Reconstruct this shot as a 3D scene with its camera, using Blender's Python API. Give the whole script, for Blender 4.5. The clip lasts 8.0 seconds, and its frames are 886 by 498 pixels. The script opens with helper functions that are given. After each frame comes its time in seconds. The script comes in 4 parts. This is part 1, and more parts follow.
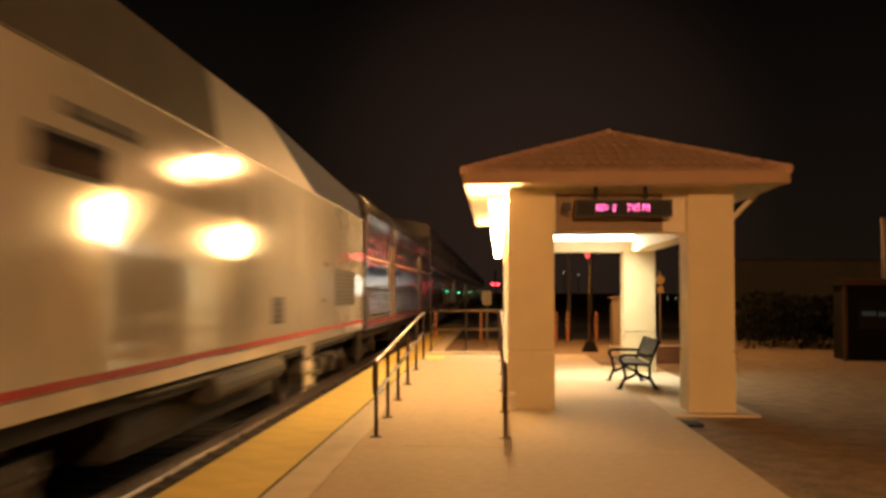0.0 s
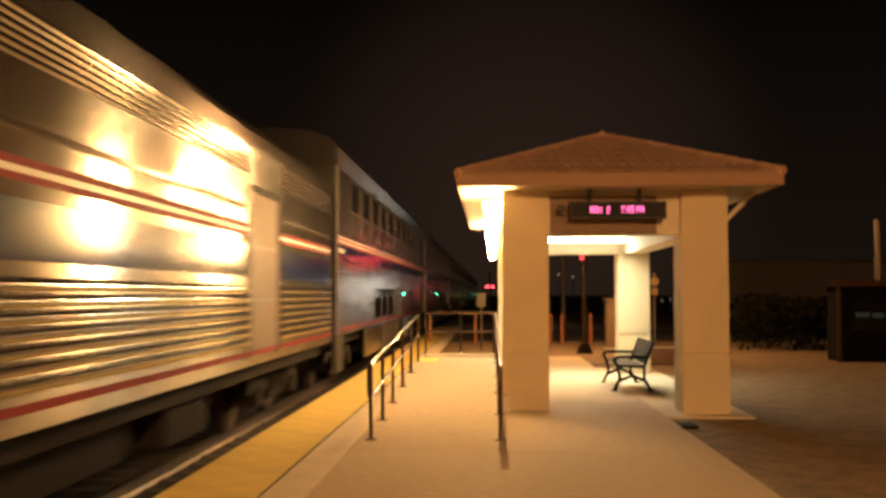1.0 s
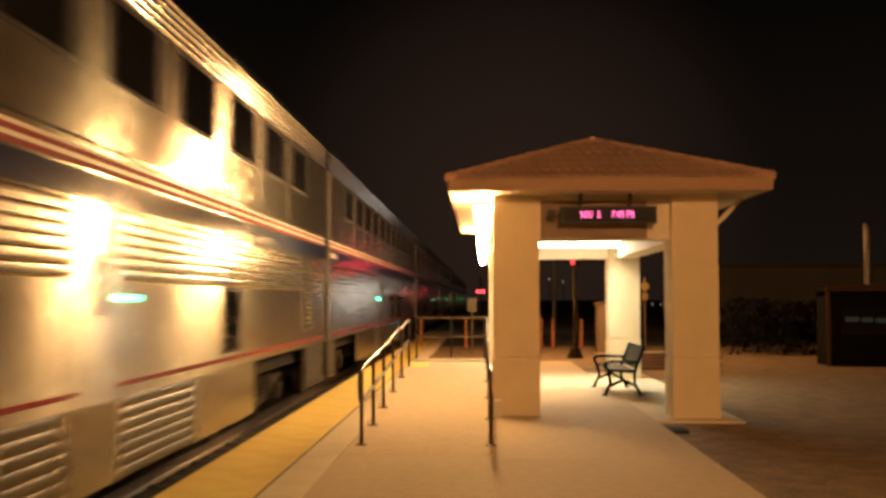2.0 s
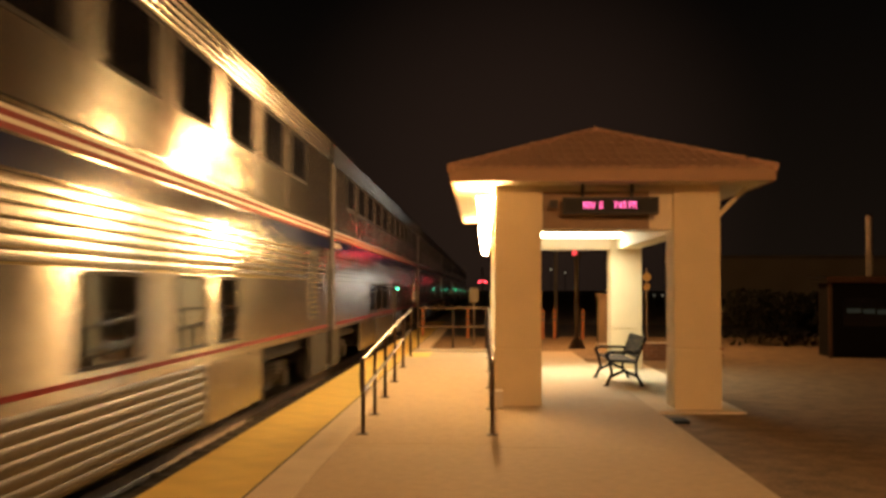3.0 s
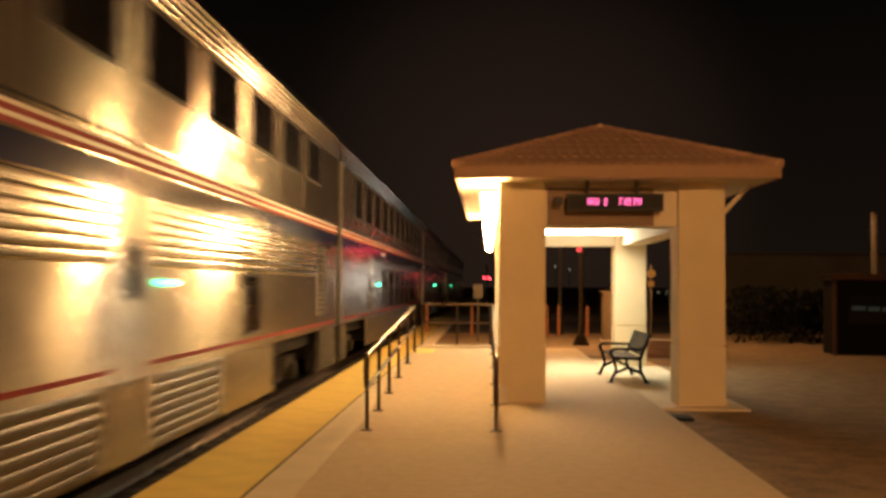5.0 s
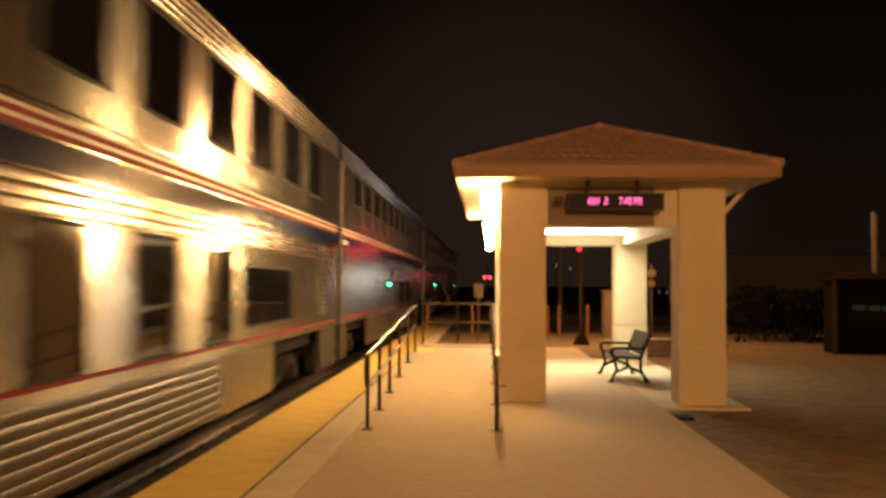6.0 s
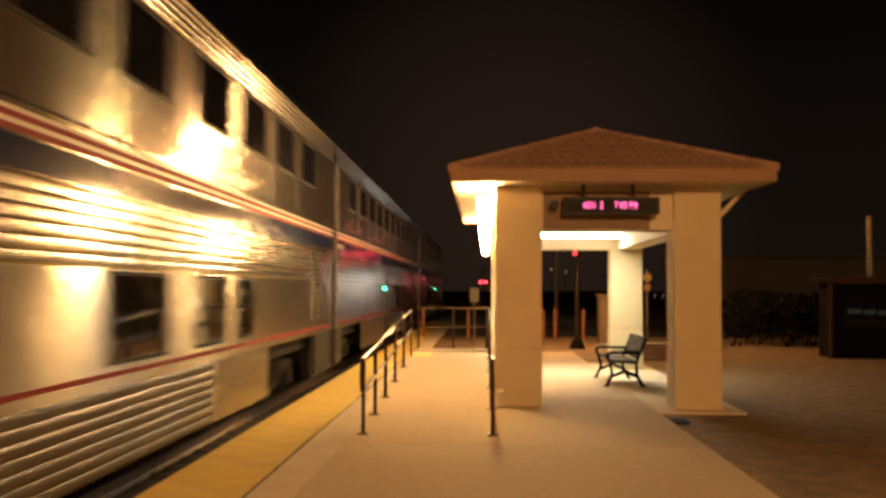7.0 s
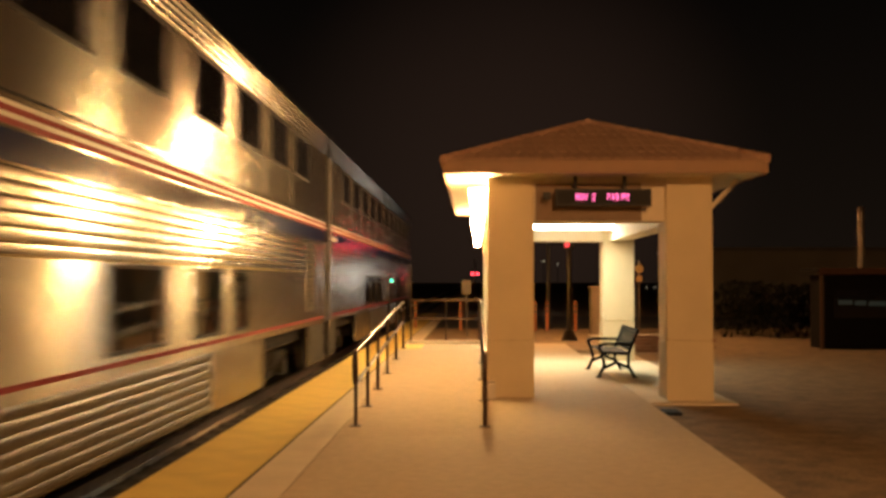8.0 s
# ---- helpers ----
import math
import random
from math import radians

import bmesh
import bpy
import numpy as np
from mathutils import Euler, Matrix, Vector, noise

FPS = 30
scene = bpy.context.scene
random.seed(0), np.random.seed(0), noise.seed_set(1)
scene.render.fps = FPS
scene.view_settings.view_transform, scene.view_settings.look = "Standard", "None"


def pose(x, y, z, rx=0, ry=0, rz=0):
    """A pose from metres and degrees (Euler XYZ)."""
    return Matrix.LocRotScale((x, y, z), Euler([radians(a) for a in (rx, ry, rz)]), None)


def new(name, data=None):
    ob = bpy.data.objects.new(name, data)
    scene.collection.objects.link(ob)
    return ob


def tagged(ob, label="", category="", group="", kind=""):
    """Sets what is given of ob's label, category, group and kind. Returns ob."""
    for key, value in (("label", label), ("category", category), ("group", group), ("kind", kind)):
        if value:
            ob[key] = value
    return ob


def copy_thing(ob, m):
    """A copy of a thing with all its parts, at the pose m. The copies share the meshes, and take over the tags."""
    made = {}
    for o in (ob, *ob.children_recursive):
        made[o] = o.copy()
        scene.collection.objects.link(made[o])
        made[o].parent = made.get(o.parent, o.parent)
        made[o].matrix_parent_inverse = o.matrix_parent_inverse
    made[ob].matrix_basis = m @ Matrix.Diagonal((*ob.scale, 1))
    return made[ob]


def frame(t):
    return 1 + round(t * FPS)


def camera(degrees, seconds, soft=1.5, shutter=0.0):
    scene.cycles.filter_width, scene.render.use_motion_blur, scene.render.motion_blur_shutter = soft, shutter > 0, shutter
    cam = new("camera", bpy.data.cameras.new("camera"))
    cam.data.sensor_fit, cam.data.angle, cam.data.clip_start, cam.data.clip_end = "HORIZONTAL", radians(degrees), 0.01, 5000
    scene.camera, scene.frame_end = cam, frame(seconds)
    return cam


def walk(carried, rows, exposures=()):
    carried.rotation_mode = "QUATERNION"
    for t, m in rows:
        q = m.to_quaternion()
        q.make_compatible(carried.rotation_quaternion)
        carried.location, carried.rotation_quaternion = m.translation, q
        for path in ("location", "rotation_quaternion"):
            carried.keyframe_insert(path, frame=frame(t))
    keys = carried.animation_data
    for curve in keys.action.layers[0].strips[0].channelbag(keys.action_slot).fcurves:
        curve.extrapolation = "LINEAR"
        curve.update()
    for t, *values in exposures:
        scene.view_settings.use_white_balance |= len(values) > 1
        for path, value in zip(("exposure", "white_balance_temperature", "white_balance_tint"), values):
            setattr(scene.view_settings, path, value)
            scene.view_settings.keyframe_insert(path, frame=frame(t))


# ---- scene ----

# ---- camera: stands on the platform, turned a little by hand ----
cam = camera(46.0, 8.0, soft=3.3, shutter=0.6)
EYE = (0.0, 0.0, 1.62)
TURNS = [
    (0.0, 2.91, 2.36, -0.08), (0.5, 2.54, 2.02, -0.02), (1.0, 2.61, 2.49, 0.07), (1.5, 2.21, 2.83, 0.23),
    (3.0, 2.20, 2.21, -0.08), (3.5, 2.38, 1.93, -0.20), (4.0, 2.42, 2.04, -0.18), (4.5, 2.41, 2.03, -0.24),
    (6.0, 2.46, 1.97, -0.24), (6.5, 2.26, 2.14, -0.26), (7.0, 2.23, 2.21, -0.19), (7.5, 1.92, 1.98, -0.24), (8.0, 1.80, 1.77, -0.05),
]
walk(cam, [(t, pose(*EYE, 90 + pitch, roll, yaw)) for t, yaw, pitch, roll in TURNS],
     exposures=[(0.0, 0.2), (1.5, 0.2), (3.0, 0.0), (6.0, 0.0), (6.5, 0.07), (7.0, 0.0), (8.0, -0.04)])

# ---- night sky and lamps ----
world = bpy.data.worlds.new("night")
scene.world = world
world.use_nodes = True
wn = world.node_tree.nodes
wl = world.node_tree.links
sky_at = wn.new("ShaderNodeTexCoord")
sky_up = wn.new("ShaderNodeSeparateXYZ")
sky_ramp = wn.new("ShaderNodeValToRGB")
wl.new(sky_at.outputs["Generated"], sky_up.inputs[0])
wl.new(sky_up.outputs["Z"], sky_ramp.inputs[0])
# the sconce's lens bloom, painted into the sky ahead as a faint glow
bloom = wn.new("ShaderNodeVectorMath")
bloom.operation = "DOT_PRODUCT"
bloom.inputs[1].default_value = (0.035, 0.985, 0.115)
wl.new(sky_at.outputs["Generated"], bloom.inputs[0])
bloom_ramp = wn.new("ShaderNodeValToRGB")
bloom_ramp.color_ramp.interpolation = "EASE"
bloom_ramp.color_ramp.elements[0].position, bloom_ramp.color_ramp.elements[1].position = 0.962, 1.0
bloom_ramp.color_ramp.elements[0].color = (0, 0, 0, 1)
bloom_ramp.color_ramp.elements[1].color = (0.0135, 0.0070, 0.0048, 1)
wl.new(bloom.outputs["Value"], bloom_ramp.inputs[0])
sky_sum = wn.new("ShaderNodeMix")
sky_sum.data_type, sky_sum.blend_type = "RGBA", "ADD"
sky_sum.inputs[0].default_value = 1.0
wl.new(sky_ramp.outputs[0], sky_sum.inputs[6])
wl.new(bloom_ramp.outputs[0], sky_sum.inputs[7])
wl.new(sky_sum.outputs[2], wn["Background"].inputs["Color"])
# town glow on the haze, fading upwards
sky_ramp.color_ramp.elements[0].color = (0.0075, 0.0048, 0.0032, 1)
sky_ramp.color_ramp.elements[1].color = (0.0012, 0.0010, 0.0008, 1)
sky_ramp.color_ramp.elements[0].position, sky_ramp.color_ramp.elements[1].position = 0.02, 0.30
wn["Background"].inputs["Strength"].default_value = 1.0

WARM = (1.0, 0.485, 0.175)
TUBE = (1.0, 0.94, 0.70)


def point_lamp(name, at, watts, colour, radius):
    data = bpy.data.lights.new(name, "POINT")
    data.energy, data.color, data.shadow_soft_size = watts, colour, radius
    ob = new(name, data)
    ob.matrix_world = pose(*at)
    return ob


SCONCES = [(0.03, 14.97, 2.60), (0.03, 22.18, 2.60)]
POSTS = [(2.62, 29.45, 5.40), (3.0, -6.0, 6.6)]
for at, watts in zip(POSTS, (2600, 11800)):
    point_lamp("post_light", (at[0], at[1], at[2] - 0.2), watts, WARM, 0.16)
tube_data = bpy.data.lights.new("tube_light", "AREA")
tube_data.shape, tube_data.size, tube_data.size_y = "RECTANGLE", 1.8, 0.12
tube_data.energy, tube_data.color = 135, TUBE
tube_light = new("tube_light", tube_data)
tube_light.matrix_world = pose(1.75, 20.9, 2.64, -12, 0, 0)

# ---- materials ----


def mat(name, colour, rough=0.6, metal=0.0, scale=6.0, vary=0.18, bump=0.0, fine=60.0, stretch=(1, 1, 1), coords="Object", random_tint=0.0, wave=0.0, grain=0.0):
    m = bpy.data.materials.new(name)
    m.use_nodes = True
    nt = m.node_tree
    bsdf = nt.nodes["Principled BSDF"]
    bsdf.inputs["Metallic"].default_value = metal
    tc = nt.nodes.new("ShaderNodeTexCoord")
    mp = nt.nodes.new("ShaderNodeMapping")
    mp.inputs["Scale"].default_value = stretch
    nt.links.new(tc.outputs[coords], mp.inputs["Vector"])
    big = nt.nodes.new("ShaderNodeTexNoise")
    big.inputs["Scale"].default_value, big.inputs["Detail"].default_value = scale, 6.0
    small = nt.nodes.new("ShaderNodeTexNoise")
    small.inputs["Scale"].default_value, small.inputs["Detail"].default_value = fine, 3.0
    for n in (big, small):
        nt.links.new(mp.outputs["Vector"], n.inputs["Vector"])
    add = nt.nodes.new("ShaderNodeMath")
    add.operation = "MULTIPLY_ADD"
    add.inputs[1].default_value, add.inputs[2].default_value = 0.45, 0.0
    nt.links.new(small.outputs["Fac"], add.inputs[0])
    both = nt.nodes.new("ShaderNodeMath")
    both.operation = "MULTIPLY_ADD"
    both.inputs[1].default_value = 0.55
    nt.links.new(big.outputs["Fac"], both.inputs[0])
    nt.links.new(add.outputs[0], both.inputs[2])
    ramp = nt.nodes.new("ShaderNodeValToRGB")
    lo, hi = 1 - vary, 1 + vary
    ramp.color_ramp.elements[0].position, ramp.color_ramp.elements[1].position = 0.32, 0.68
    ramp.color_ramp.elements[0].color = (*[min(1, c * lo) for c in colour], 1)
    ramp.color_ramp.elements[1].color = (*[min(1, c * hi) for c in colour], 1)
    nt.links.new(both.outputs[0], ramp.inputs[0])
    out = ramp.outputs[0]
    if random_tint:
        info = nt.nodes.new("ShaderNodeObjectInfo")
        val = nt.nodes.new("ShaderNodeMapRange")
        val.inputs["To Min"].default_value, val.inputs["To Max"].default_value = 1 - random_tint, 1 + random_tint
        nt.links.new(info.outputs["Random"], val.inputs["Value"])
        hsv = nt.nodes.new("ShaderNodeHueSaturation")
        nt.links.new(val.outputs[0], hsv.inputs["Value"])
        nt.links.new(out, hsv.inputs["Color"])
        out = hsv.outputs[0]
    nt.links.new(out, bsdf.inputs["Base Color"])
    rr = nt.nodes.new("ShaderNodeMapRange")
    rr.inputs["To Min"].default_value, rr.inputs["To Max"].default_value = max(0.02, rough * 0.8), min(1, rough * 1.2)
    nt.links.new(both.outputs[0], rr.inputs["Value"])
    nt.links.new(rr.outputs[0], bsdf.inputs["Roughness"])
    if bump:
        b = nt.nodes.new("ShaderNodeBump")
        b.inputs["Strength"].default_value, b.inputs["Distance"].default_value = bump, 0.02
        nt.links.new(both.outputs[0], b.inputs["Height"])
        nt.links.new(b.outputs[0], bsdf.inputs["Normal"])
    if grain:
        # brushed along the car, so that glints draw out up and down
        tg = nt.nodes.new("ShaderNodeTangent")
        tg.direction_type, tg.axis = "RADIAL", "Z"
        nt.links.new(tg.outputs[0], bsdf.inputs["Tangent"])
        bsdf.inputs["Anisotropic"].default_value = grain
        bsdf.inputs["Anisotropic Rotation"].default_value = 0.25
    if wave:
        # slow unevenness of thin sheet metal, quicker up and down than along
        ws = nt.nodes.new("ShaderNodeMapping")
        ws.inputs["Scale"].default_value = (1.0, 0.55, 1.5)
        nt.links.new(tc.outputs[coords], ws.inputs["Vector"])
        wv = nt.nodes.new("ShaderNodeTexNoise")
        wv.inputs["Scale"].default_value, wv.inputs["Detail"].default_value = 2.2, 2.0
        nt.links.new(ws.outputs["Vector"], wv.inputs["Vector"])
        b2 = nt.nodes.new("ShaderNodeBump")
        b2.inputs["Strength"].default_value, b2.inputs["Distance"].default_value = 1.0, wave
        nt.links.new(wv.outputs["Fac"], b2.inputs["Height"])
        nt.links.new(b2.outputs[0], bsdf.inputs["Normal"])
    return m


def glow(name, colour, strength):
    m = bpy.data.materials.new(name)
    m.use_nodes = True
    bsdf = m.node_tree.nodes["Principled BSDF"]
    bsdf.inputs["Base Color"].default_value = (*colour, 1)
    bsdf.inputs["Emission Color"].default_value = (*colour, 1)
    bsdf.inputs["Emission Strength"].default_value = strength
    return m


M = {
    "concrete": mat("brushed_concrete", (0.54, 0.425, 0.275), 0.85, scale=9, vary=0.13, bump=0.25, fine=60),
    "pale_concrete": mat("pale_concrete", (0.68, 0.575, 0.41), 0.85, scale=1.7, vary=0.12, bump=0.2, fine=80),
    "board": mat("brown_board_paint", (0.20, 0.125, 0.07), 0.6, scale=4, vary=0.15),
    "curb": mat("kerb_concrete", (0.60, 0.54, 0.44), 0.8, scale=3, vary=0.12, bump=0.2),
    "yellow": mat("yellow_paving", (0.80, 0.60, 0.16), 0.7, scale=2.0, vary=0.16, bump=0.2, fine=70),
    "stucco": mat("tan_stucco", (0.62, 0.515, 0.33), 0.9, scale=2.2, vary=0.07, bump=0.35, fine=120),
    "beam": mat("cream_beam_paint", (0.66, 0.57, 0.42), 0.75, scale=3, vary=0.08, bump=0.1),
    "fascia": mat("brown_fascia_paint", (0.29, 0.165, 0.085), 0.6, scale=4, vary=0.12, bump=0.08),
    "tile": mat("clay_roof_tile", (0.50, 0.315, 0.215), 0.85, scale=8, vary=0.15, bump=0.2, random_tint=0.08),
    "soil": mat("dry_soil", (0.22, 0.15, 0.08), 0.95, scale=3.5, vary=0.5, bump=0.8, fine=28),
    "asphalt": mat("road_asphalt", (0.055, 0.05, 0.045), 0.85, scale=2, vary=0.25, bump=0.3),
    "ballast": mat("track_ballast", (0.04, 0.034, 0.028), 0.95, scale=14, vary=0.6, bump=1.0, fine=40),
    "rail_steel": mat("rail_steel", (0.35, 0.30, 0.26), 0.35, 1.0, scale=5, vary=0.3),
    "sleeper": mat("track_tie_wood", (0.03, 0.024, 0.018), 0.9, scale=6, vary=0.3, bump=0.3),
    "bronze": mat("dark_bronze_paint", (0.06, 0.038, 0.024), 0.3, 0.55, scale=12, vary=0.2),
    "black": mat("black_metal_paint", (0.005, 0.005, 0.005), 0.7, 0.0, scale=14, vary=0.3, bump=0.05),
    "housing": mat("black_housing", (0.013, 0.012, 0.011), 0.6, scale=8, vary=0.2),
    "steel": mat("stainless_steel", (0.38, 0.35, 0.30), 0.20, 0.89, scale=1.1, vary=0.12, fine=7, stretch=(1, 0.35, 1.6), wave=0.011, grain=1.0),
    "flute": mat("fluted_stainless_steel", (0.38, 0.35, 0.30), 0.14, 0.93, scale=1.2, vary=0.16, fine=9, stretch=(1, 0.3, 1)),
    "skirt": mat("dark_stainless_skirt", (0.115, 0.105, 0.086), 0.42, 0.75, scale=1.4, vary=0.22, fine=9, stretch=(1, 0.4, 1)),
    "roof_flute": mat("fluted_steel_roof", (0.26, 0.24, 0.21), 0.17, 0.93, scale=1.2, vary=0.16, fine=9, stretch=(1, 0.3, 1)),
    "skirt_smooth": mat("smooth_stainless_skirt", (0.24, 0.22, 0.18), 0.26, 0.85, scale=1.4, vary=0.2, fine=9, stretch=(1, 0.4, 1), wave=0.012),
    "silver": mat("silver_white_paint", (0.34, 0.32, 0.29), 0.085, 0.1, scale=0.8, vary=0.1, fine=6, wave=0.006),
    "roof_slate": mat("dark_slate_blue_paint", (0.022, 0.026, 0.045), 0.85, 0.0, scale=1.5, vary=0.2),
    "roof_dark": mat("sooty_roof_paint", (0.045, 0.042, 0.034), 0.85, 0.0, scale=1.5, vary=0.25),
    "roof_grey": mat("grey_roof_paint", (0.16, 0.15, 0.14), 0.5, 0.2, scale=1.5, vary=0.2),
    "blue": mat("dark_blue_paint", (0.010, 0.020, 0.085), 0.14, 0.0, scale=2, vary=0.2),
    "red": mat("red_stripe_paint", (0.22, 0.017, 0.013), 0.6, 0.0, scale=3, vary=0.15),
    "white": mat("white_stripe_paint", (0.72, 0.68, 0.60), 0.3, 0.0, scale=3, vary=0.1),
    "glass": mat("dark_window_glass", (0.012, 0.012, 0.014), 0.06, 0.0, scale=2, vary=0.3),
    "under": mat("sooty_underframe", (0.013, 0.011, 0.009), 0.85, 0.0, scale=4, vary=0.45, bump=0.3),
    "bogie": mat("dusty_bogie_paint", (0.018, 0.015, 0.012), 0.8, 0.0, scale=5, vary=0.4, bump=0.2),
    "bogie_grey": mat("grey_bogie_paint", (0.04, 0.035, 0.028), 0.7, 0.1, scale=5, vary=0.4, bump=0.2),
    "wheel": mat("worn_wheel_steel", (0.16, 0.13, 0.11), 0.45, 0.8, scale=5, vary=0.3),
    "rubber": mat("black_rubber", (0.012, 0.012, 0.012), 0.8, scale=6, vary=0.2),
    "orange": mat("orange_bollard_paint", (0.36, 0.13, 0.045), 0.5, scale=5, vary=0.15),
    "sign_yellow": mat("yellow_sign_face", (0.20, 0.13, 0.04), 0.5, scale=4, vary=0.1),
    "sign_white": mat("white_sign_face", (0.12, 0.105, 0.085), 0.6, scale=4, vary=0.1),
    "box_tan": mat("tan_cabinet_paint", (0.22, 0.16, 0.10), 0.6, scale=3, vary=0.15),
    "shed": mat("dark_brown_boards", (0.004, 0.0035, 0.003), 0.8, scale=2, vary=0.3, bump=0.2),
    "shed_trim": mat("brown_eave_board", (0.07, 0.035, 0.02), 0.7, scale=3, vary=0.2),
    "galv": mat("galvanised_pipe", (0.14, 0.12, 0.10), 0.4, 0.4, scale=5, vary=0.25),
    "leaf": mat("hedge_leaf", (0.005, 0.0055, 0.003), 0.9, scale=5, vary=0.4),
    "door_brown": mat("grimy_brown_door_paint", (0.15, 0.105, 0.065), 0.6, 0.1, scale=2.5, vary=0.3, bump=0.1),
    "brick": mat("brown_brick", (0.24, 0.125, 0.075), 0.85, scale=9, vary=0.25, bump=0.3, random_tint=0.2),
    "wall_far": mat("far_plaster", (0.28, 0.25, 0.20), 0.9, scale=0.6, vary=0.15),
    "sconce_glow": glow("sconce_glass_glow", (1.0, 0.58, 0.23), 470),
    "post_glow": glow("lamp_lens_glow", (1.0, 0.60, 0.25), 150),
    "tube_glow": glow("tube_cover_glow", (1.0, 0.94, 0.70), 20),
    "led": glow("led_pink_red", (1.0, 0.14, 0.42), 3.6),
    "red_glow": glow("red_signal_glow", (1.0, 0.05, 0.07), 11),
    "car_green": glow("green_indicator_glow", (0.05, 1.0, 0.45), 16),
    "white_glow": glow("far_white_glow", (1.0, 0.95, 0.82), 4),
    "dim_glow": glow("dim_far_glow", (1.0, 0.9, 0.6), 0.4),
    "teal_dim": glow("dim_teal_glow", (0.55, 1.0, 0.85), 0.012),
    "red_dim": glow("dim_red_glow", (1.0, 0.06, 0.08), 2.0),
}
for dull in ("roof_slate", "roof_dark", "shed", "shed_trim", "leaf", "black", "bogie", "bogie_grey", "under", "ballast", "blue", "red", "white"):
    M[dull].node_tree.nodes["Principled BSDF"].inputs["Specular IOR Level"].default_value = 0.12

M["teal_dim"].node_tree.nodes["Principled BSDF"].inputs["Base Color"].default_value = (0.02, 0.025, 0.024, 1)

# ---- mesh helpers ----


def part(name, bm, material, parent=None, label="", smooth=False):
    me = bpy.data.meshes.new(name)
    bmesh.ops.recalc_face_normals(bm, faces=bm.faces)
    if smooth:
        for f in bm.faces:
            f.smooth = True
    bm.to_mesh(me)
    bm.free()
    me.materials.append(M[material])
    ob = new(name, me)
    if parent:
        ob.parent = parent
    if label:
        tagged(ob, label)
    return ob


def thing(name, label, category, group="", kind="", at=None):
    ob = new(name)
    ob.empty_display_size = 0.2
    if at is not None:
        ob.matrix_basis = at
    return tagged(ob, label, category, group, kind)


def box(bm, x0, x1, y0, y1, z0, z1, bevel=0.0):
    vs = [bm.verts.new((x, y, z)) for x in (x0, x1) for y in (y0, y1) for z in (z0, z1)]
    faces = [bm.faces.new([vs[i] for i in q]) for q in ((0, 1, 3, 2), (4, 6, 7, 5), (0, 4, 5, 1), (2, 3, 7, 6), (0, 2, 6, 4), (1, 5, 7, 3))]
    if bevel:
        edges = {e for f in faces for e in f.edges}
        bmesh.ops.bevel(bm, geom=list(edges), offset=bevel, segments=2, affect="EDGES", profile=0.7)
    return bm


def boxed(*a, bevel=0.0):
    return box(bmesh.new(), *a, bevel=bevel)


def rod(bm, a, b, r, seg=10, r2=None):
    a, b = Vector(a), Vector(b)
    d = b - a
    m = Matrix.Translation((a + b) / 2) @ d.to_track_quat("Z", "Y").to_matrix().to_4x4()
    bmesh.ops.create_cone(bm, cap_ends=True, segments=seg, radius1=r, radius2=r if r2 is None else r2, depth=d.length, matrix=m)
    return bm


def tube(bm, pts, r, seg=10):
    """A round bar bent through the points."""
    pts = [Vector(p) for p in pts]
    rings = []
    for i, p in enumerate(pts):
        d = (pts[min(i + 1, len(pts) - 1)] - pts[max(i - 1, 0)]).normalized()
        q = d.to_track_quat("Z", "Y")
        rings.append([bm.verts.new(p + q @ Vector((r * math.cos(6.2832 * k / seg), r * math.sin(6.2832 * k / seg), 0))) for k in range(seg)])
    for a, b in zip(rings, rings[1:]):
        off = min(range(seg), key=lambda s: (a[0].co - b[s].co).length)
        for k in range(seg):
            j = (k + 1) % seg
            bm.faces.new((a[k], a[j], b[(j + off) % seg], b[(k + off) % seg]))
    bm.faces.new(rings[0])
    bm.faces.new(rings[-1])
    return bm


def extrude(bm, profile, y0, y1, closed=True):
    """A profile of (x, z) points drawn out along y."""
    a = [bm.verts.new((x, y0, z)) for x, z in profile]
    b = [bm.verts.new((x, y1, z)) for x, z in profile]
    n = len(profile)
    for i in range(n if closed else n - 1):
        j = (i + 1) % n
        bm.faces.new((a[i], a[j], b[j], b[i]))
    if closed:
        bm.faces.new(a)
        bm.faces.new(b)
    return bm


ROUND = ((0.0, 0.0), (0.18, 0.62), (0.36, 0.95), (0.5, 1.0), (0.64, 0.95), (0.82, 0.62))
FLAT = ((0.0, 0.0), (0.12, 0.86), (0.3, 0.97), (0.5, 1.0), (0.7, 0.97), (0.88, 0.86))


def fluted(x, z0, z1, pitch, depth, back, form=ROUND):
    """A closed profile whose outer side is flutes between z0 and z1, rounded or nearly flat with narrow grooves."""
    n = max(1, round((z1 - z0) / pitch))
    p = (z1 - z0) / n
    pts = [(x - back, z0)]
    for i in range(n):
        for k, h in form:
            pts.append((x + depth * h, z0 + (i + k) * p))
    pts += [(x, z1), (x - back, z1)]
    return pts

# ---- ground, track and platform ----
RAIL = -0.25          # rail top below the platform
TRACK = -4.40         # middle of the track
EDGE = -2.70          # platform edge

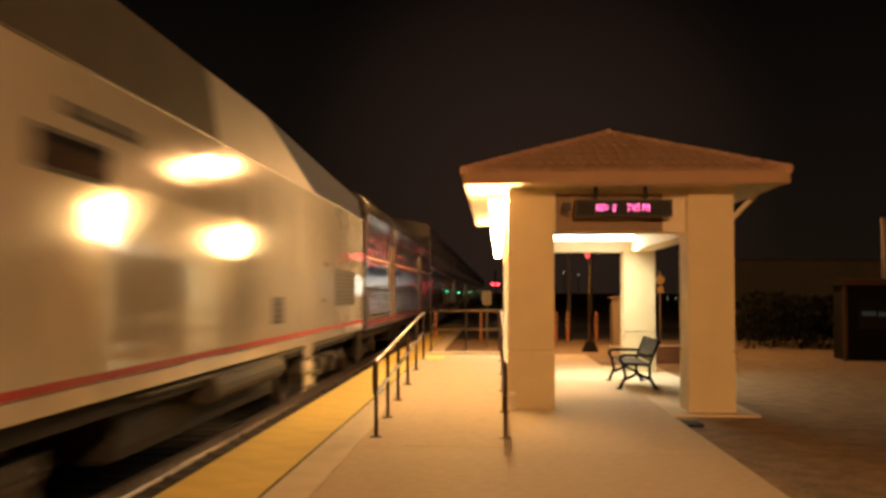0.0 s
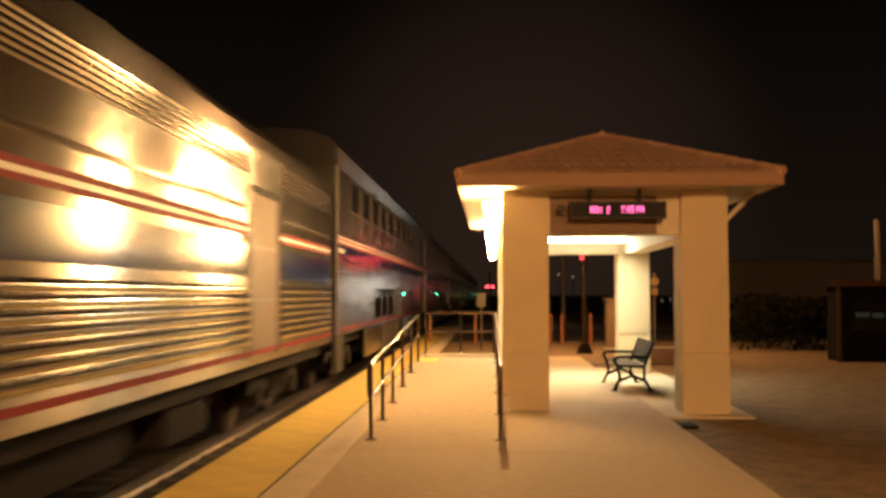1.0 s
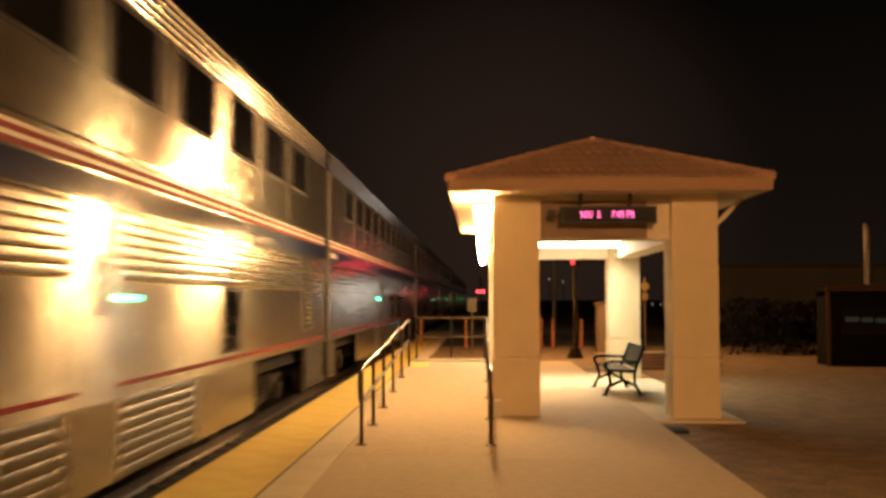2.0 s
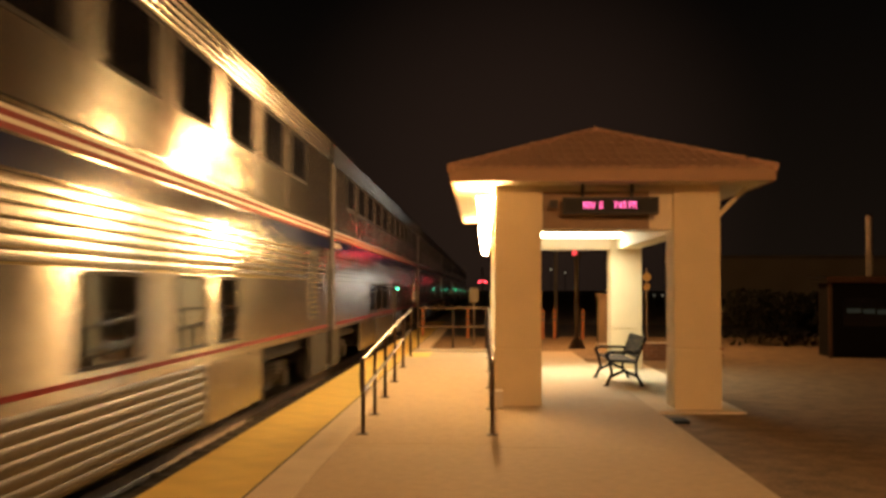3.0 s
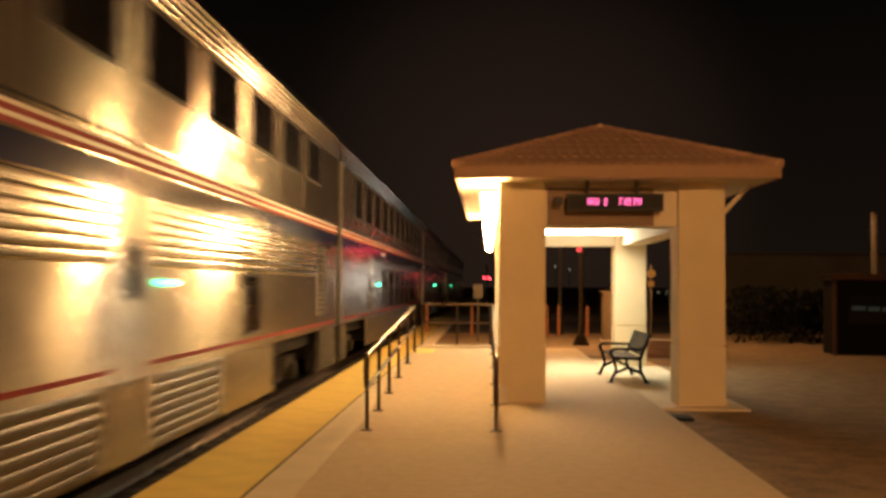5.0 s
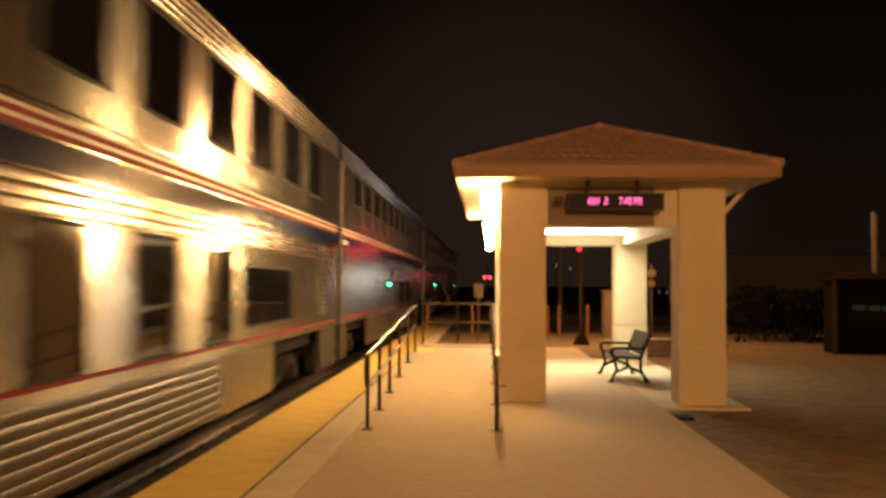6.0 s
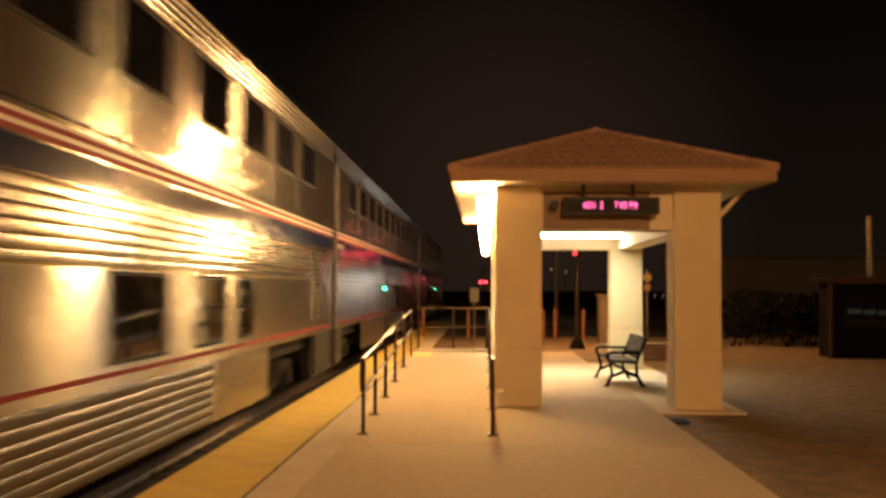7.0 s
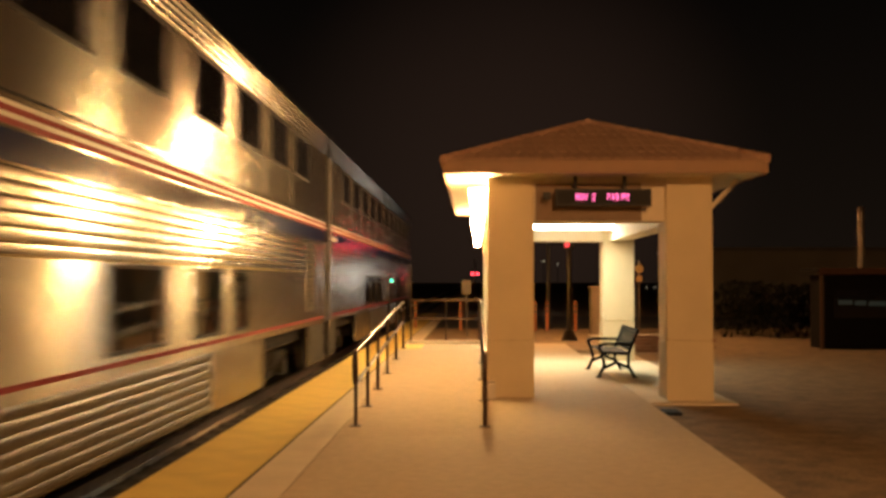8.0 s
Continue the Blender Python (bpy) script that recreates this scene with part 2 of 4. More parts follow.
gbm = bmesh.new()
vs = [gbm.verts.new(p) for p in ((-900, -600, -0.62), (-2.6, -600, -0.62), (-2.6, 1400, -0.62), (-900, 1400, -0.62))]
gbm.faces.new(vs)
vs2 = [gbm.verts.new(p) for p in ((-2.6, -600, -0.06), (900, -600, -0.06), (900, 1400, -0.06), (-2.6, 1400, -0.06))]
gbm.faces.new(vs2)
gbm.faces.new((vs[1], vs2[0], vs2[3], vs[2]))
tagged(part("ground", gbm, "soil"), "bare brown soil and dry dirt round the platform", "ground", kind="structure")

bed = bmesh.new()
extrude(bed, [(TRACK - 2.6, -0.61), (EDGE - 0.02, -0.61), (EDGE - 0.02, -0.44), (TRACK + 1.35, -0.40), (TRACK - 1.35, -0.40), (TRACK - 2.2, -0.5)], -60, 330)
tagged(part("ballast_bed", bed, "ballast"), "dark grey crushed stone ballast under the track", "ballast", kind="structure")
for side in (-0.755, 0.755):
    rb = bmesh.new()
    x = TRACK + side
    extrude(rb, [(x - 0.07, -0.41), (x + 0.07, -0.41), (x + 0.07, -0.395), (x + 0.012, -0.38), (x + 0.012, -0.295), (x + 0.036, -0.285), (x + 0.036, RAIL),
                 (x - 0.036, RAIL), (x - 0.036, -0.285), (x - 0.012, -0.295), (x - 0.012, -0.38), (x - 0.07, -0.395)], -60, 330)
    tagged(part("rail", rb, "rail_steel"), "worn steel rail fixed to wooden ties", "rail", "rails of the track", "structure")
tie_mesh = None
ties = thing("track_ties", "dark wooden ties laid in the ballast", "ties", kind="structure")
for i in range(150):
    if tie_mesh is None:
        first = part("tie", boxed(-1.3, 1.3, -0.115, 0.115, -0.1, 0.0, bevel=0.012), "sleeper", ties)
        tie_mesh = first.data
        ob = first
    else:
        ob = new("tie", tie_mesh)
        ob.parent = ties
    ob.matrix_basis = pose(TRACK, -10 + i * 0.56, -0.396 + 0.003 * (i % 3))

slab = thing("platform", "tan brushed concrete railway platform with joints", "platform", kind="structure")
# slabs of walkway with open joints, light strip and yellow edge strip
for i, (y0, y1) in enumerate([(-30, -14), (-14, -4), (-4, 1.2), (1.2, 6.0), (6.0, 10.8), (10.8, 15.6), (15.6, 20.4), (20.4, 27.5)]):
    part("walkway_slab", boxed(-1.47, 2.32, y0 + 0.006, y1 - 0.006, -0.30, 0.0, bevel=0.006), "concrete", slab)
for i in range(30):
    y0 = -20 + i * 2.4
    part("edge_strip_slab", boxed(-1.852, -1.482, y0 + 0.004, y0 + 2.396, -0.32, 0.002, bevel=0.006), "pale_concrete", slab, "paler concrete strip")
part("edge_wall", boxed(EDGE + 0.03, -1.87, -30, 52, -0.6, -0.045), "concrete", slab)


def tactile(x0, x1, length):
    bm = boxed(x0, x1, 0.003, length - 0.003, -0.045, 0.0, bevel=0.004)
    return bm


mats = thing("tactile_edge_strip", "yellow tactile warning panels along the platform edge", "warning strip", kind="structure")
tm = None
for i in range(58):
    if tm is None:
        ob = part("yellow_panel", tactile(EDGE, -1.886, 1.22), "yellow", mats)
        tm = ob.data
    else:
        ob = new("yellow_panel", tm)
        ob.parent = mats
    ob.matrix_basis = pose(0, -18 + i * 1.22, 0.001)
part("edge_joint", boxed(-1.884, -1.854, -18, 52, -0.04, -0.008), "rubber", mats, "dark joint filler")

# pad of the shelter
pad = bmesh.new()
box(pad, 2.324, 3.56, 14.30, 23.6, -0.28, -0.032, bevel=0.008)
tagged(part("shelter_pad", pad, "pale_concrete"), "pale concrete pad under the shelter's outer columns", "pad", kind="structure")
tagged(part("drain_box", boxed(2.33, 2.58, 13.2, 13.6, -0.08, -0.02, bevel=0.004), "black"), "dark metal drain cover at the pad's corner", "drain")

# ---- ramp with landing ----
RX0, RX1 = -1.42, 0.16
RY0, RY1, RY2, RH = 11.0, 18.6, 20.2, 0.40
ramp = thing("access_ramp", "tan concrete wheelchair ramp rising to a small landing", "ramp", kind="structure")
rb = bmesh.new()
prof = [(RY0, 0.004), (RY1, RH), (RY2, RH), (RY2, -0.1), (RY0, -0.1)]
a = [rb.verts.new((RX0, y, z)) for y, z in prof]
b = [rb.verts.new((RX1, y, z)) for y, z in prof]
rb.faces.new(a), rb.faces.new(b)
for k in range(5):
    j = (k + 1) % 5
    rb.faces.new((a[k], a[j], b[j], b[k]))
part("ramp_slab", rb, "concrete", ramp)
part("yellow_panel", boxed(RX0 - 0.01, -0.98, RY1 + 0.25, RY2 - 0.06, RH - 0.03, RH + 0.006, bevel=0.003), "yellow", ramp, "yellow boarding panel on the landing")
part("back_kerb", boxed(-1.30, RX1, RY2 - 0.001, RY2 + 0.14, -0.1, RH + 0.07, bevel=0.01), "curb", ramp, "pale kerb across the landing")
def ramp_z(y):
    return RH * min(1, max(0, (y - RY0) / (RY1 - RY0)))


cb = bmesh.new()
prof = [(RY0 + 3.4, ramp_z(RY0 + 3.4) + 0.04), (RY1, RH + 0.07), (RY2 - 0.004, RH + 0.07), (RY2 - 0.004, -0.1), (RY0 + 3.4, -0.1)]
a = [cb.verts.new((RX1 + 0.002, y, z)) for y, z in prof]
b = [cb.verts.new((RX1 + 0.11, y, z)) for y, z in prof]
cb.faces.new(a), cb.faces.new(b)
for k in range(5):
    j = (k + 1) % 5
    cb.faces.new((a[k], a[j], b[j], b[k]))
part("side_kerb", cb, "curb", ramp, "pale kerb along the ramp")


def handrail(name, label, posts, x, height=0.83):
    """Two pipe rails on posts along the ramp, with the near end bent down."""
    h = thing(name, label, "handrail", "handrails of the ramp", at=pose(x, 0, 0))
    for y in posts:
        z = ramp_z(y) if y < RY2 else 0.0
        pb = bmesh.new()
        rod(pb, (0, y, z), (0, y, ramp_z(y) + height - 0.01), 0.021, 10)
        p = part("post", pb, "bronze", h, smooth=False)
        fb = bmesh.new()
        box(fb, -0.06, 0.06, y - 0.06, y + 0.06, z - 0.002, z + 0.012, bevel=0.003)
        part("base_plate", fb, "bronze", p)
    for top, name2 in ((height, "top_rail"), (height - 0.36, "lower_rail")):
        tb = bmesh.new()
        ys = [posts[0]] + ([RY1] if posts[-1] > RY1 + 0.3 else []) + [posts[-1]]
        for y0, y1 in zip(ys, ys[1:]):
            rod(tb, (0, y0, ramp_z(y0) + top), (0, y1, ramp_z(y1) + top), 0.024, 12)
        part(name2, tb, "bronze", h, smooth=False)
    # rounded return that joins both rails ahead of the first post
    eb = bmesh.new()
    y0, pts = posts[0], []
    zt, zl = ramp_z(y0) + height, ramp_z(y0) + height - 0.36
    for k in range(9):
        a = math.pi * k / 8
        pts.append((0, y0 - 0.16 * math.sin(a) ** 0.7, (zt + zl) / 2 + (zt - zl) / 2 * math.cos(a)))
    tube(eb, pts, 0.024)
    part("end_loop", eb, "bronze", h)
    return h


handrail("handrail", "dark bronze pipe handrail along the track side of the ramp", [11.5, 12.75, 14.1, 15.6, 17.3, 19.0], -1.32)
handrail("handrail", "dark bronze pipe handrail beside the shelter column", [11.5, 13.2, 15.0, 16.8, 18.6, 20.05, 21.75], 0.10)
back = thing("handrail", "dark bronze pipe handrail across the end of the landing", "handrail", "handrails of the ramp")
for x in (-1.36, -0.63, 0.06):
    part("post", rod(bmesh.new(), (x, 21.9, 0.0), (x, 21.9, RH + 0.83), 0.021), "bronze", back)
for z in (RH + 0.83, RH + 0.44):
    part("rail", rod(bmesh.new(), (-1.38, 21.9, z), (0.10, 21.9, z), 0.024), "bronze", back)

# ---- shelter ----
C0, C1, C2, C3 = 0.166, 0.812, 2.655, 3.30
F0, F1, B0, B1 = 14.64, 15.29, 21.85, 22.5
BEAM, SOFFIT = 2.46, 3.08
shelter = thing("platform_shelter", "tan stucco platform shelter with square columns and clay tile roof", "shelter")
for x0, x1 in ((C0, C1), (C2, C3)):
    for y0, y1 in ((F0, F1), (B0, B1)):
        col = part("column", boxed(x0, x1, y0, y1, 0.805, SOFFIT, bevel=0.018), "stucco", shelter)
        part("column_base", boxed(x0 - 0.004, x1 + 0.004, y0 - 0.004, y1 + 0.004, -0.05, 0.785, bevel=0.014), "stucco", col)
        part("joint", boxed(x0 + 0.022, x1 - 0.022, y0 + 0.022, y1 - 0.022, 0.78, 0.81), "stucco", col)
part("front_beam", boxed(C1, C2, F0 + 0.12, F1 - 0.1, BEAM, SOFFIT, bevel=0.01), "beam", shelter)
part("backing_board", boxed(C1 + 0.03, 2.33, F0 + 0.095, F0 + 0.119, BEAM + 0.01, 3.0), "board", shelter, "brown backing board")
part("back_beam", boxed(C1, C2, B0 + 0.1, B1 - 0.12, BEAM, SOFFIT, bevel=0.01), "beam", shelter)
part("side_beam", boxed(C0 + 0.12, C1 - 0.12, F1, B0, BEAM, SOFFIT, bevel=0.01), "beam", shelter)
part("side_beam", boxed(C2 + 0.12, C3 - 0.12, F1, B0, BEAM, SOFFIT, bevel=0.01), "beam", shelter)
OV = 0.61
E0, E1, G0, G1 = C0 - OV, C3 + OV, F0 - OV, B1 + OV
part("soffit", boxed(E0 + 0.03, E1 - 0.03, G0 + 0.03, G1 - 0.03, SOFFIT, SOFFIT + 0.04), "beam", shelter)
for a in ((E0, E1, G0, G0 + 0.04), (E0, E1, G1 - 0.04, G1), (E0, E0 + 0.04, G0 + 0.042, G1 - 0.042), (E1 - 0.04, E1, G0 + 0.042, G1 - 0.042)):
    part("fascia", boxed(*a, 3.075, 3.255, bevel=0.008), "fascia", shelter, "brown fascia board")
XM, HALF = (E0 + E1) / 2, (E1 - E0) / 2
ZE, ZR = 3.245, 4.06
roof = bmesh.new()
e = [roof.verts.new(p) for p in ((E0 + 0.01, G0 + 0.01, ZE), (E1 - 0.01, G0 + 0.01, ZE), (E1 - 0.01, G1 - 0.01, ZE), (E0 + 0.01, G1 - 0.01, ZE))]
r = [roof.verts.new((XM, G0 + HALF, ZR)), roof.verts.new((XM, G1 - HALF, ZR))]
for f in ((e[0], e[1], r[0]), (e[1], e[2], r[1], r[0]), (e[2], e[3], r[1]), (e[3], e[0], r[0], r[1]), (e[3], e[2], e[1], e[0])):
    roof.faces.new(f)
roof_ob = part("roof", roof, "tile", shelter, "brown clay barrel tile hip roof")


def tile_mesh():
    """A tapered half-barrel tile that lies along its own y, 0.42 long."""
    bm = bmesh.new()
    rings = []
    for y, rad, z in ((0.0, 0.076, 0.004), (0.42, 0.066, 0.0)):
        rings.append([bm.verts.new((rad * math.cos(math.pi * k / 6), y, z + 0.22 * rad * math.sin(math.pi * k / 6))) for k in range(7)])
    for k in range(6):
        bm.faces.new((rings[0][k], rings[0][k + 1], rings[1][k + 1], rings[1][k]))
    bm.faces.new(rings[0])
    me = bpy.data.meshes.new("roof_tile")
    bmesh.ops.recalc_face_normals(bm, faces=bm.faces)
    bm.to_mesh(me)
    bm.free()
    me.materials.append(M["tile"])
    return me


TILE = tile_mesh()
SLOPE = math.degrees(math.atan2(ZR - ZE, HALF))
slope_len = math.hypot(HALF, ZR - ZE)
rest_v, rest_f = [], []


def lay_tiles(origin, turn, width, ridge, as_parts):
    """Courses of tiles up one roof slope; the slope narrows as hips do on both ends."""
    base = pose(*origin, 0, 0, turn)
    courses = int(slope_len / 0.36)
    for c in range(courses):
        s = c * 0.36
        inset = (s + 0.12) / slope_len * (width - ridge) / 2
        n = int((width - 2 * inset) / 0.152)
        for i in range(n):
            x = -n * 0.152 / 2 + 0.076 + i * 0.152
            m = base @ pose(x, s * math.cos(radians(SLOPE)) - 0.05, s * math.sin(radians(SLOPE)) + 0.012, SLOPE, 0, 0)
            if as_parts:
                ob = new("roof_tile", TILE)
                ob.parent = roof_ob
                ob.matrix_basis = m @ pose(0, 0, 0, 0, 0, random.uniform(-1.2, 1.2))
            else:
                b = len(rest_v)
                rest_v.extend([m @ v.co for v in TILE.vertices])
                rest_f.extend([[b + k for k in p.vertices] for p in TILE.polygons])


lay_tiles((XM, G0, ZE), 0, E1 - E0, 0.05, True)
lay_tiles((E0, (G0 + G1) / 2, ZE), -90, G1 - G0, G1 - G0 - 2 * HALF, False)
lay_tiles((E1, (G0 + G1) / 2, ZE), 90, G1 - G0, G1 - G0 - 2 * HALF, False)
rm = bpy.data.meshes.new("side_tiles")
rm.from_pydata(rest_v, [], rest_f)
rm.materials.append(M["tile"])
side_tiles = new("side_tiles", rm)
side_tiles.parent = roof_ob
tagged(side_tiles, kind="stuff")
for cx, cy, tx, ty in ((E0, G0, XM, G0 + HALF), (E1, G0, XM, G0 + HALF)):
    n = 13
    for k in range(n):
        hb = bmesh.new()
        a, b = k / n, (k + 1.12) / n
        p0 = (cx + (tx - cx) * a, cy + (ty - cy) * a, ZE + (ZR - ZE) * a + 0.016)
        p1 = (cx + (tx - cx) * b, cy + (ty - cy) * b, ZE + (ZR - ZE) * b + 0.010)
        rod(hb, p0, p1, 0.066, 10, 0.062)
        part("hip_cap", hb, "tile", roof_ob)
part("ridge_cap", rod(bmesh.new(), (XM, G0 + HALF - 0.1, ZR + 0.02), (XM, G1 - HALF + 0.1, ZR + 0.02), 0.055), "tile", roof_ob)
# knee brace from the outer column to the eave
br = bmesh.new()
rod(br, (C3, F0 + 0.33, 2.62), (E1 - 0.18, F0 + 0.33, 3.07), 0.035, 8)
part("eave_brace", br, "beam", shelter)
br = bmesh.new()
rod(br, (C3, B0 + 0.33, 2.62), (E1 - 0.18, B0 + 0.33, 3.07), 0.035, 8)
part("eave_brace", br, "beam", shelter)

# date and time display hung in front of the beam
disp = thing("led_display", "black hanging display board with pink-red lit date and time", "display")
DX0, DX1, DY, DZ0, DZ1 = 1.10, 2.42, 14.42, 2.66, 2.90
part("case", boxed(DX0, DX1, DY, DY + 0.16, DZ0, DZ1, bevel=0.012), "housing", disp)
part("front_panel", boxed(DX0 + 0.03, DX1 - 0.03, DY - 0.006, DY - 0.001, DZ0 + 0.03, DZ1 - 0.03), "rubber", disp)
for x in (1.38, 2.06):
    part("hanger", rod(bmesh.new(), (x, DY + 0.08, DZ1 - 0.01), (x, DY + 0.08, SOFFIT + 0.005), 0.028), "housing", disp)
spk = thing("loudspeaker", "small black box loudspeaker beside the display", "loudspeaker")
part("body", boxed(0.93, 1.04, DY + 0.04, DY + 0.16, 2.75, 2.86, bevel=0.012), "housing", spk)
part("bracket", boxed(0.96, 1.01, DY + 0.16, F0 + 0.097, 2.78, 2.83), "housing", spk)
FONT5 = {
    "N": ("10001", "11001", "10101", "10101", "10101", "10011", "10001"), "O": ("01110", "10001", "10001", "10001", "10001", "10001", "01110"),
    "V": ("10001", "10001", "10001", "10001", "10001", "01010", "00100"), "2": ("01110", "10001", "00001", "00110", "01000", "10000", "11111"),
    "7": ("11111", "00001", "00010", "00100", "00100", "01000", "01000"), "4": ("00010", "00110", "01010", "10010", "11111", "00010", "00010"),
    "5": ("11111", "10000", "11110", "00001", "00001", "10001", "01110"), "P": ("11110", "10001", "10001", "11110", "10000", "10000", "10000"),
    "M": ("10001", "11011", "10101", "10101", "10001", "10001", "10001"), ":": ("0", "1", "0", "0", "0", "1", "0"),
}


def lit_word(word, x, z, step=0.0099, rise=0.0148):
    bm = bmesh.new()
    for ch in word:
        rows = FONT5[ch]
        for j, row in enumerate(rows):
            for i, on in enumerate(row):
                if on == "1":
                    px, pz = x + i * step, z - j * rise
                    box(bm, px, px + step * 0.9, DY - 0.010, DY - 0.0065, pz - rise * 0.9, pz)
        x += (len(rows[0]) + 1) * step
    part("lit_characters", bm, "led", disp, "pink-red lit character " + word)


for word, x in (("N", 1.405), ("O", 1.465), ("V", 1.525), ("2", 1.645), ("7", 1.86), (":", 1.917), ("4", 1.935), ("5", 1.992), ("P", 2.08), ("M", 2.138)):
    lit_word(word, 1.38 + (x - 1.405) * 0.93, 2.83, 0.0086, 0.0135)

# tube light under the shelter
tl = thing("tube_light", "long white lit tube light under the shelter ceiling", "ceiling light")
part("tray", boxed(0.86, 2.76, 20.80, 21.0, 2.745, 2.82, bevel=0.01), "beam", tl)
part("diffuser", boxed(0.88, 2.74, 20.81, 20.99, 2.66, 2.743, bevel=0.02), "tube_glow", tl, "glowing white cover")
for x in (1.1, 2.4):
    part("stem", rod(bmesh.new(), (x, 20.9, 2.815), (x, 20.9, SOFFIT + 0.01), 0.012), "beam", tl)


def sconce(at):
    s = thing("wall_sconce", "bright warm wall lamp on the shelter column", "wall lamp", "lamps on the columns")
    x, y, z = at
    part("back_plate", boxed(x + 0.10, x + 0.137, y - 0.08, y + 0.08, z - 0.2, z + 0.3, bevel=0.006), "housing", s)
    part("glass", rod(bmesh.new(), (x + 0.005, y, z - 0.24), (x + 0.005, y, z + 0.34), 0.045, 16, 0.13), "sconce_glow", s, "glowing warm tapered glass")
    part("cap", rod(bmesh.new(), (x + 0.005, y, z - 0.28), (x + 0.005, y, z - 0.241), 0.02, 12, 0.036), "housing", s)
    part("arm", rod(bmesh.new(), (x + 0.005, y, z - 0.255), (x + 0.12, y, z - 0.19), 0.012), "housing", s)


for at in SCONCES:
    sconce(at)


def lamp_post(at):
    x, y, z = at
    s = thing("platform_lamp_post", "dark metal platform lamp post with a lit warm head", "lamp post", "lamp posts on the platform")
    part("base", rod(bmesh.new(), (x, y, -0.06), (x, y, 0.25), 0.26, 14, 0.12), "bronze", s)
    part("pole", rod(bmesh.new(), (x, y, 0.25), (x, y, z + 0.05), 0.065, 12, 0.05), "bronze", s)
    part("head", rod(bmesh.new(), (x, y, z), (x, y, z + 0.14), 0.2, 16, 0.09), "bronze", s)
    part("lens", rod(bmesh.new(), (x, y, z - 0.05), (x, y, z - 0.002), 0.13, 16, 0.18), "post_glow", s, "glowing warm lens")


for at in POSTS:
    lamp_post(at)

# bench
bench = thing("bench", "black metal park bench with slatted seat and scrolled arms", "bench", at=pose(2.36, 18.5, 0.003))
for y in (-0.85, 0.85):
    lb = bmesh.new()
    for p, q in (((-0.30, 0.0), (-0.20, 0.22)), ((-0.20, 0.22), (-0.25, 0.42)), ((0.31, 0.0), (0.20, 0.20)), ((0.20, 0.20), (0.20, 0.42)),
                 ((-0.25, 0.42), (0.20, 0.40)), ((0.20, 0.40), (0.36, 0.81)), ((-0.22, 0.16), (0.0, 0.26)), ((0.0, 0.26), (0.22, 0.16)),
                 ((-0.25, 0.42), (-0.30, 0.53)), ((-0.30, 0.53), (-0.22, 0.57)), ((-0.22, 0.57), (0.26, 0.56))):
        rod(lb, (p[0], y, p[1]), (q[0], y, q[1]), 0.026, 8)
    for sx in (-0.30, 0.31):
        box(lb, sx - 0.05, sx + 0.05, y - 0.025, y + 0.025, 0.0, 0.02, bevel=0.004)
    part("end_frame", lb, "black", bench)
for i in range(8):
    x = -0.25 + i * 0.062
    part("seat_slat", boxed(x, x + 0.056, -0.87, 0.87, 0.425 - 0.003 * i, 0.443 - 0.003 * i, bevel=0.004), "black", bench)
for i in range(7):
    z = 0.45 + i * 0.053
    xs = 0.215 + (z - 0.40) * 0.38
    part("back_slat", boxed(xs - 0.012, xs + 0.008, -0.87, 0.87, z, z + 0.050, bevel=0.004), "black", bench)

# ---- surroundings beyond the platform ----
road = bmesh.new()
box(road, -60, 120, 37.5, 50, -0.3, -0.052)
tagged(part("road", road, "asphalt"), "dark asphalt road crossing behind the platform", "road", kind="structure")


def bollard(x, y):
    b = thing("bollard", "orange-red bollard post with pale reflective bands", "bollard", "bollards before the road", at=pose(x, y, -0.06))
    part("pipe", rod(bmesh.new(), (0, 0, 0), (0, 0, 0.93), 0.056, 12), "orange", b)
    part("cap", rod(bmesh.new(), (0, 0, 0.93), (0, 0, 1.02), 0.056, 12, 0.035), "orange", b)
    for z in (0.62, 0.80):
        part("band", rod(bmesh.new(), (0, 0, z), (0, 0, z + 0.08), 0.06, 12), "sign_white", b)


for x, y in ((-2.1, 36.3), (-0.53, 36.0), (2.02, 35.6), (2.42, 35.6), (3.38, 35.6)):
    bollard(x, y)

red_lamp = thing("signal_lamp", "small red lit signal clamped to the lamp post", "signal lamp")
part("lamp_hood", boxed(2.47, 2.75, 29.26, 29.39, 2.52, 2.76, bevel=0.02), "housing", red_lamp)
part("red_lens", rod(bmesh.new(), (2.55, 29.255, 2.64), (2.55, 29.24, 2.64), 0.06, 12), "red_dim", red_lamp, "red lit lens")

pole = thing("utility_pole", "plain dark metal pole beside the road", "pole")
part("shaft", rod(bmesh.new(), (2.55, 36.8, -0.06), (2.55, 36.8, 4.2), 0.075, 10, 0.06), "housing", pole)

cab = thing("signal_cabinet", "tan metal equipment cabinet beside the crossing", "cabinet")
part("body", boxed(3.55, 4.25, 32.2, 32.8, -0.02, 1.42, bevel=0.02), "box_tan", cab)
part("roof", boxed(3.50, 4.30, 32.15, 32.85, 1.422, 1.48, bevel=0.01), "box_tan", cab)
part("plinth", boxed(3.52, 4.28, 32.17, 32.83, -0.12, -0.022), "curb", cab)

